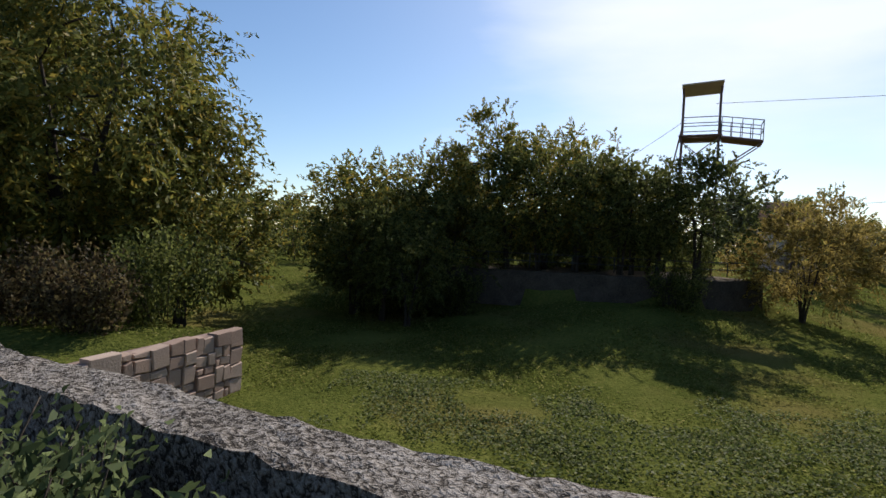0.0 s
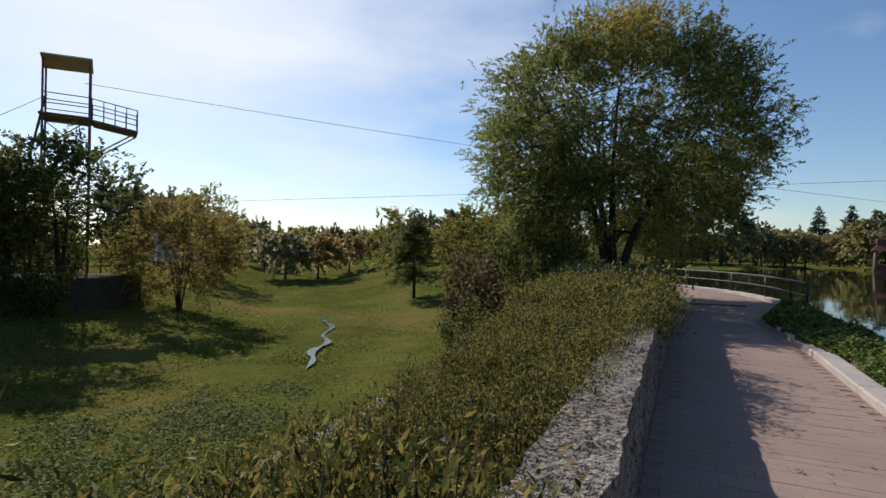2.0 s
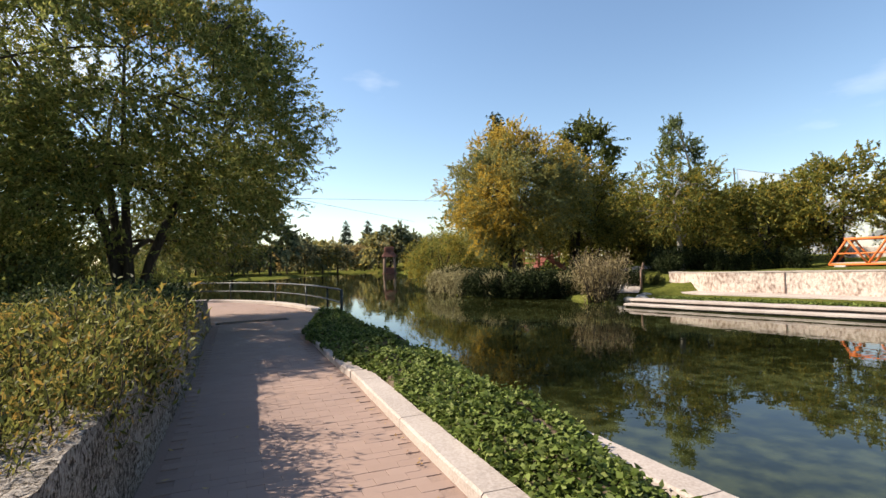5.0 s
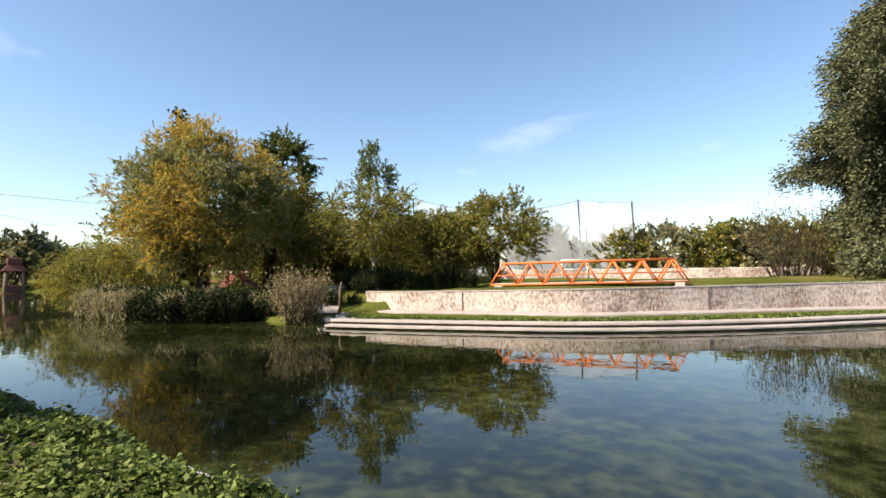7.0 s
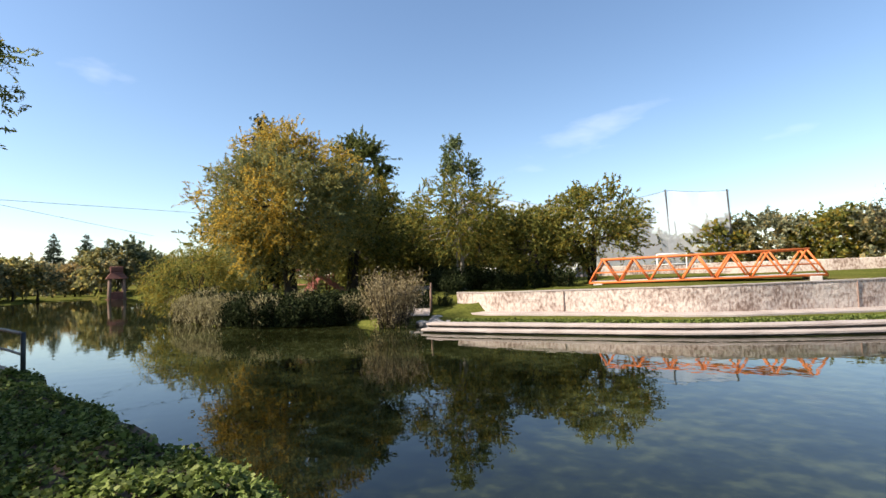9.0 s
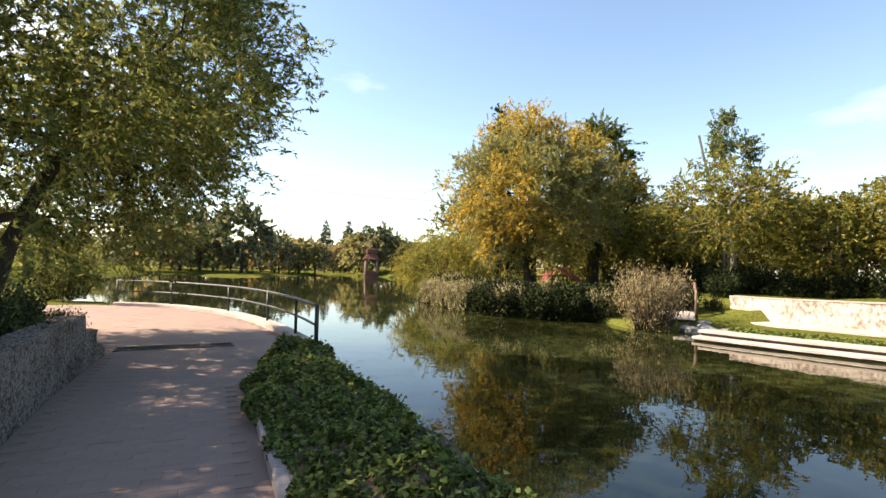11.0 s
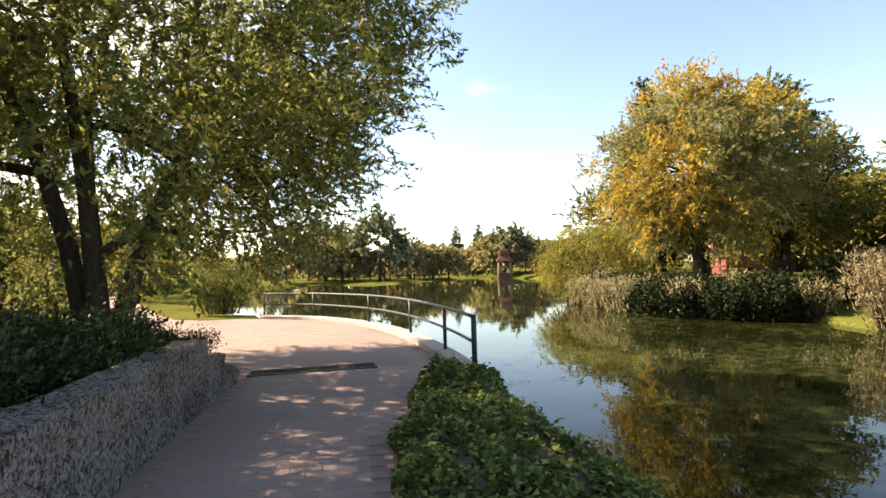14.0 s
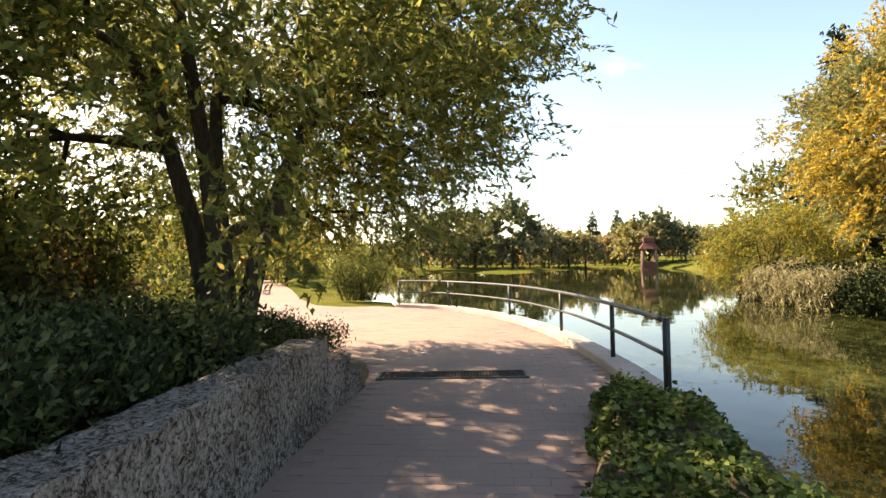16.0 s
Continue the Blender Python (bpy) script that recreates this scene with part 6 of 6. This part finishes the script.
def rock(x, y, z, s, seed):
    bm = bmesh.new()
    bmesh.ops.create_icosphere(bm, subdivisions=2, radius=s)
    for v in bm.verts:
        v.co *= 0.8 + 0.45 * noise.noise(v.co * (1.6 / s) + Vector((seed, 0, 0)))
        v.co.z *= 0.62
    o = part("rock", bm, M_rock, smooth=False)
    o.location = (x, y, z)
    return tagged(o, "pale rounded rock at the waterline", "rock", group="rocks by the bank steps")


for k, (x, y, s) in enumerate(((24.1, -11.1, 0.34), (24.5, -10.8, 0.28), (24.7, -11.4, 0.36), (25.1, -11.0, 0.24), (24.0, -11.6, 0.25), (26.2, -11.8, 0.3), (25.7, -12.2, 0.4))):
    rock(x, y, WATER + 0.1, s, 3.1 * k)


def build_ramp():
    line = spline([(26.2, -11.2), (28.5, -12.8), (31.5, -14.6), (36, -18.5)], 0.4)
    verts, faces = [], []
    n2 = normals2(line)
    for i, p in enumerate(line):
        for o in (-0.8, 0.8):
            q = p + n2[i] * o
            verts.append((q[0], q[1], gz(p[0], p[1]) + 0.06))
    for i in range(len(line) - 1):
        faces.append((2 * i, 2 * i + 2, 2 * i + 3, 2 * i + 1))
    r = mesh_ob("ramp_path", verts, faces, M_conc)
    tagged(r, "pale concrete ramp climbing the island", "path", kind="structure")
    root = tagged(empty("ramp_rail"), "dark wooden handrail beside the ramp", "railing")
    for side, a, b in ((0.85, 0, 8), (-0.85, 2, 8)):
        pts = [(line[k][0] + n2[k][0] * side, line[k][1] + n2[k][1] * side, gz(*line[k])) for k in range(a, b, 3)]
        for p in pts:
            rod("post", p, (p[0], p[1], p[2] + 0.85), 0.05, M_wood, root)
        tube_ob("handrail", [[((p[0], p[1], p[2] + 0.82), 0.045) for p in pts]], M_wood, root)


build_ramp()


def build_play_frame(x, y, turn):
    z = gz(x, y)
    root = tagged(empty("play_frame", x, y, z), "red painted climbing frame with slide under the trees", "play frame")
    for a, b in ((-0.8, -0.6), (0.8, -0.6), (0.8, 0.6), (-0.8, 0.6)):
        rod("upright", (a, b, -0.1), (a, b, 1.9), 0.05, M_red, root)
    for zz in (0.5, 0.95, 1.4, 1.88):
        rod("bar", (-0.8, -0.6, zz), (0.8, -0.6, zz), 0.035, M_red, root)
        rod("bar", (-0.8, 0.6, zz), (0.8, 0.6, zz), 0.035, M_red, root)
    part("deck", box(bmesh.new(), -0.8, -0.6, 0.9, 0.8, 0.6, 0.97, None, 0.01), M_red, root)
    bm = bmesh.new()
    box(bm, 0.0, -0.3, 0.0, 2.0, 0.3, 0.05)
    bmesh.ops.transform(bm, matrix=Matrix.Translation((0.8, 0, 0.92)) @ Matrix.Rotation(radians(26), 4, "Y"), verts=bm.verts)
    part("slide", bm, M_red, root, "worn red slide")
    root.rotation_euler = (0, 0, radians(turn))
    return root


build_play_frame(38.2, -11.8, 200)
build_play_frame(41.0, -13.5, 140)


M_redwood = mat("red_stained_wood", (0.24, 0.09, 0.06), 0.85, stops=[(0.3, (0.09, 0.035, 0.026)), (0.7, (0.2, 0.075, 0.052))], scale=3, fine=20, bump=0.4)


# ---- timber lookout on the lake's far end ----
def build_pavilion():
    x, y = 90.3, -4.8
    root = tagged(empty("lake_pavilion", x, y, gz(x, y)), "red-brown timber lookout with hanging roof at the lake's far end", "pavilion")
    for a, b in ((-0.9, -0.9), (0.9, -0.9), (0.9, 0.9), (-0.9, 0.9)):
        rod("post", (a, b, -0.4), (a * 0.85, b * 0.85, 4.0), 0.2, M_wood, root)
    part("floor", box(bmesh.new(), -1.25, -1.25, 0.7, 1.25, 1.25, 0.95, None, 0.03), M_redwood, root)
    part("wall", box(bmesh.new(), -0.95, -0.95, 0.95, 0.95, 0.95, 1.9, None, 0.03), M_redwood, root, "red-brown boarded parapet")
    bm = bmesh.new()
    bmesh.ops.create_cone(bm, cap_ends=True, segments=4, radius1=1.75, radius2=0.9, depth=0.9, matrix=Matrix.Translation((0, 0, 4.1)) @ Matrix.Rotation(radians(45), 4, "Z"))
    part("roof", bm, M_redwood, root)
    part("cap", box(bmesh.new(), -0.75, -0.75, 4.5, 0.75, 0.75, 5.3, None, 0.1), M_redwood, root)
    return root


build_pavilion()


# ---- house seen over the russet tree ----
def build_house(x, y):
    root = tagged(empty("park_house", x, y, gz(x, y)), "small house with a clay-tiled roof behind the trees", "house")
    part("wall", box(bmesh.new(), -3, -2.5, -0.5, 3, 2.5, 3.0), M_bank, root)
    bm = bmesh.new()
    v = [bm.verts.new(p) for p in ((-3.4, -2.9, 3.0), (3.4, -2.9, 3.0), (3.4, 2.9, 3.0), (-3.4, 2.9, 3.0), (-3.4, 0, 4.9), (3.4, 0, 4.9))]
    for f in ((0, 1, 5, 4), (2, 3, 4, 5), (0, 4, 3), (1, 2, 5), (3, 2, 1, 0)):
        bm.faces.new([v[i] for i in f])
    part("roof", bm, M_roof, root, "brown clay-tiled gable roof")
    part("door", box(bmesh.new(), -0.5, -2.56, -0.4, 0.5, -2.5, 1.9, None, 0.01), M_wood, root)
    return root


_house = build_house(25.4, 49.0)
_house.scale = (0.6, 0.6, 1.25)


# ---- stream in the meadow ----
def build_stream():
    line = spline([(12.2, 13.2), (13.3, 14.2), (14.2, 15.4), (15.8, 16.4), (16.8, 17.9), (18.6, 19.4), (19.8, 21.4), (21.6, 23.4)], 0.25)
    n2 = normals2(line)
    verts, faces = [], []
    for i, p in enumerate(line):
        w = (0.06 + 0.11 * abs(math.sin(i * 0.37 + 0.4)) * abs(math.sin(i * 0.11))) * min(1, i / 4, (len(line) - 1 - i) / 4 + 0.1)
        h = max(gz(*(p + n2[i] * o)) for o in (-0.3, 0.0, 0.3))
        for o in (-w, w):
            q = p + n2[i] * o
            verts.append((q[0], q[1], h + 0.07))
    for i in range(len(line) - 1):
        faces.append((2 * i, 2 * i + 2, 2 * i + 3, 2 * i + 1))
    return tagged(mesh_ob("stream", verts, faces, M_stream, smooth=True), "narrow glinting rill in the meadow", "stream", kind="structure")


build_stream()

# ---- fallen leaves on the path ----
def build_litter():
    rng = np.random.default_rng(19)
    n = 2600
    x, y = rng.uniform(3, 30, n), rng.uniform(-1, 12, n)
    bl, kl = np.interp(x, WALL_B[:, 0], WALL_B[:, 1]), np.interp(x, KERB_P[:, 0], KERB_P[:, 1])
    ok = inside(PATH_POLY, x, y) & ((rng.random(n) < 0.35) | (np.minimum(np.abs(y - bl), np.abs(y - kl)) < 0.3))
    x, y = x[ok], y[ok]
    n = len(x)
    along = unit(rng.normal(size=(n, 3)) * [1, 1, 0.12])
    c = unit(np.cross(along, np.array([0, 0, 1.0]) + rng.normal(size=(n, 3)) * 0.15))
    o = quads_ob("fallen_leaves", np.stack([x, y, np.full(n, 0.02)], 1), along, c, rng.uniform(0.03, 0.075, n), rng.uniform(0.014, 0.03, n), M_dead)
    return tagged(o, "dry brown leaves fallen on the paving", "leaves", kind="stuff")


build_litter()


# ---- paving bricks ----
def build_pavers():
    L, W, J, TH = 0.25, 0.125, 0.0012, radians(12.5)
    c, s = math.cos(TH), math.sin(TH)
    cand = []
    for i in range(-20, 300):
        for j in range(-60, 150):
            u, v = 2 + i * W, -6 + j * L + (L / 2 if i % 2 else 0)
            cand.append((u, v))
    cand = np.array(cand)
    x, y = cand[:, 0] * c - cand[:, 1] * s, cand[:, 0] * s + cand[:, 1] * c
    ok = (x > 1.5) & (x < 31)
    for du, dv in ((-W / 2, -L / 2), (W / 2, -L / 2), (W / 2, L / 2), (-W / 2, L / 2)):
        ok &= inside(PATH_POLY, x + du * c - dv * s, y + du * s + dv * c)
    x, y = x[ok], y[ok]
    rng = np.random.default_rng(23)
    a, b, e = W / 2 - J / 2, L / 2 - J / 2, 0.0016
    base = [(-a, -b, -0.03), (a, -b, -0.03), (a, b, -0.03), (-a, b, -0.03), (-a, -b, -0.002), (a, -b, -0.002), (a, b, -0.002), (-a, b, -0.002),
            (-a + e, -b + e, 0), (a - e, -b + e, 0), (a - e, b - e, 0), (-a + e, b - e, 0)]
    faces = [(8, 9, 10, 11)] + [(k, (k + 1) % 4, 4 + (k + 1) % 4, 4 + k) for k in range(4)] + [(4 + k, 4 + (k + 1) % 4, 8 + (k + 1) % 4, 8 + k) for k in range(4)]
    me = bpy.data.meshes.new("brick")
    me.from_pydata(base, [], faces)
    me.materials.append(M_path)
    single = np.where((x > 14.3) & (x < 16.4))[0][:300]
    for k in single:
        o = new("brick", me)
        o.parent = path_ob
        o.matrix_basis = Matrix.Translation((x[k], y[k], float(rng.normal() * 0.0012))) @ Matrix.Rotation(TH + float(rng.normal() * 0.006), 4, "Z")
    rest = np.setdiff1d(np.arange(len(x)), single)
    bv = np.array(base)
    rot = np.array([[c, -s, 0], [s, c, 0], [0, 0, 1]])
    allv = (bv @ rot.T)[None] + np.stack([x[rest], y[rest], rng.normal(size=len(rest)) * 0.0012], 1)[:, None]
    fs = (np.array(faces)[None] + 12 * np.arange(len(rest))[:, None, None]).reshape(-1, 4)
    me2 = bpy.data.meshes.new("bricks")
    me2.vertices.add(len(rest) * 12), me2.loops.add(4 * len(fs)), me2.polygons.add(len(fs))
    me2.vertices.foreach_set("co", allv.ravel())
    me2.loops.foreach_set("vertex_index", fs.astype(np.int32).ravel())
    me2.polygons.foreach_set("loop_start", np.arange(0, 4 * len(fs), 4, dtype=np.int32))
    me2.update(calc_edges=True)
    me2.shade_flat()
    me2.materials.append(M_pathj)
    o = new("paving", me2)
    o.parent = path_ob
    tagged(o, "pinkish clay paving bricks", kind="stuff")


build_pavers()
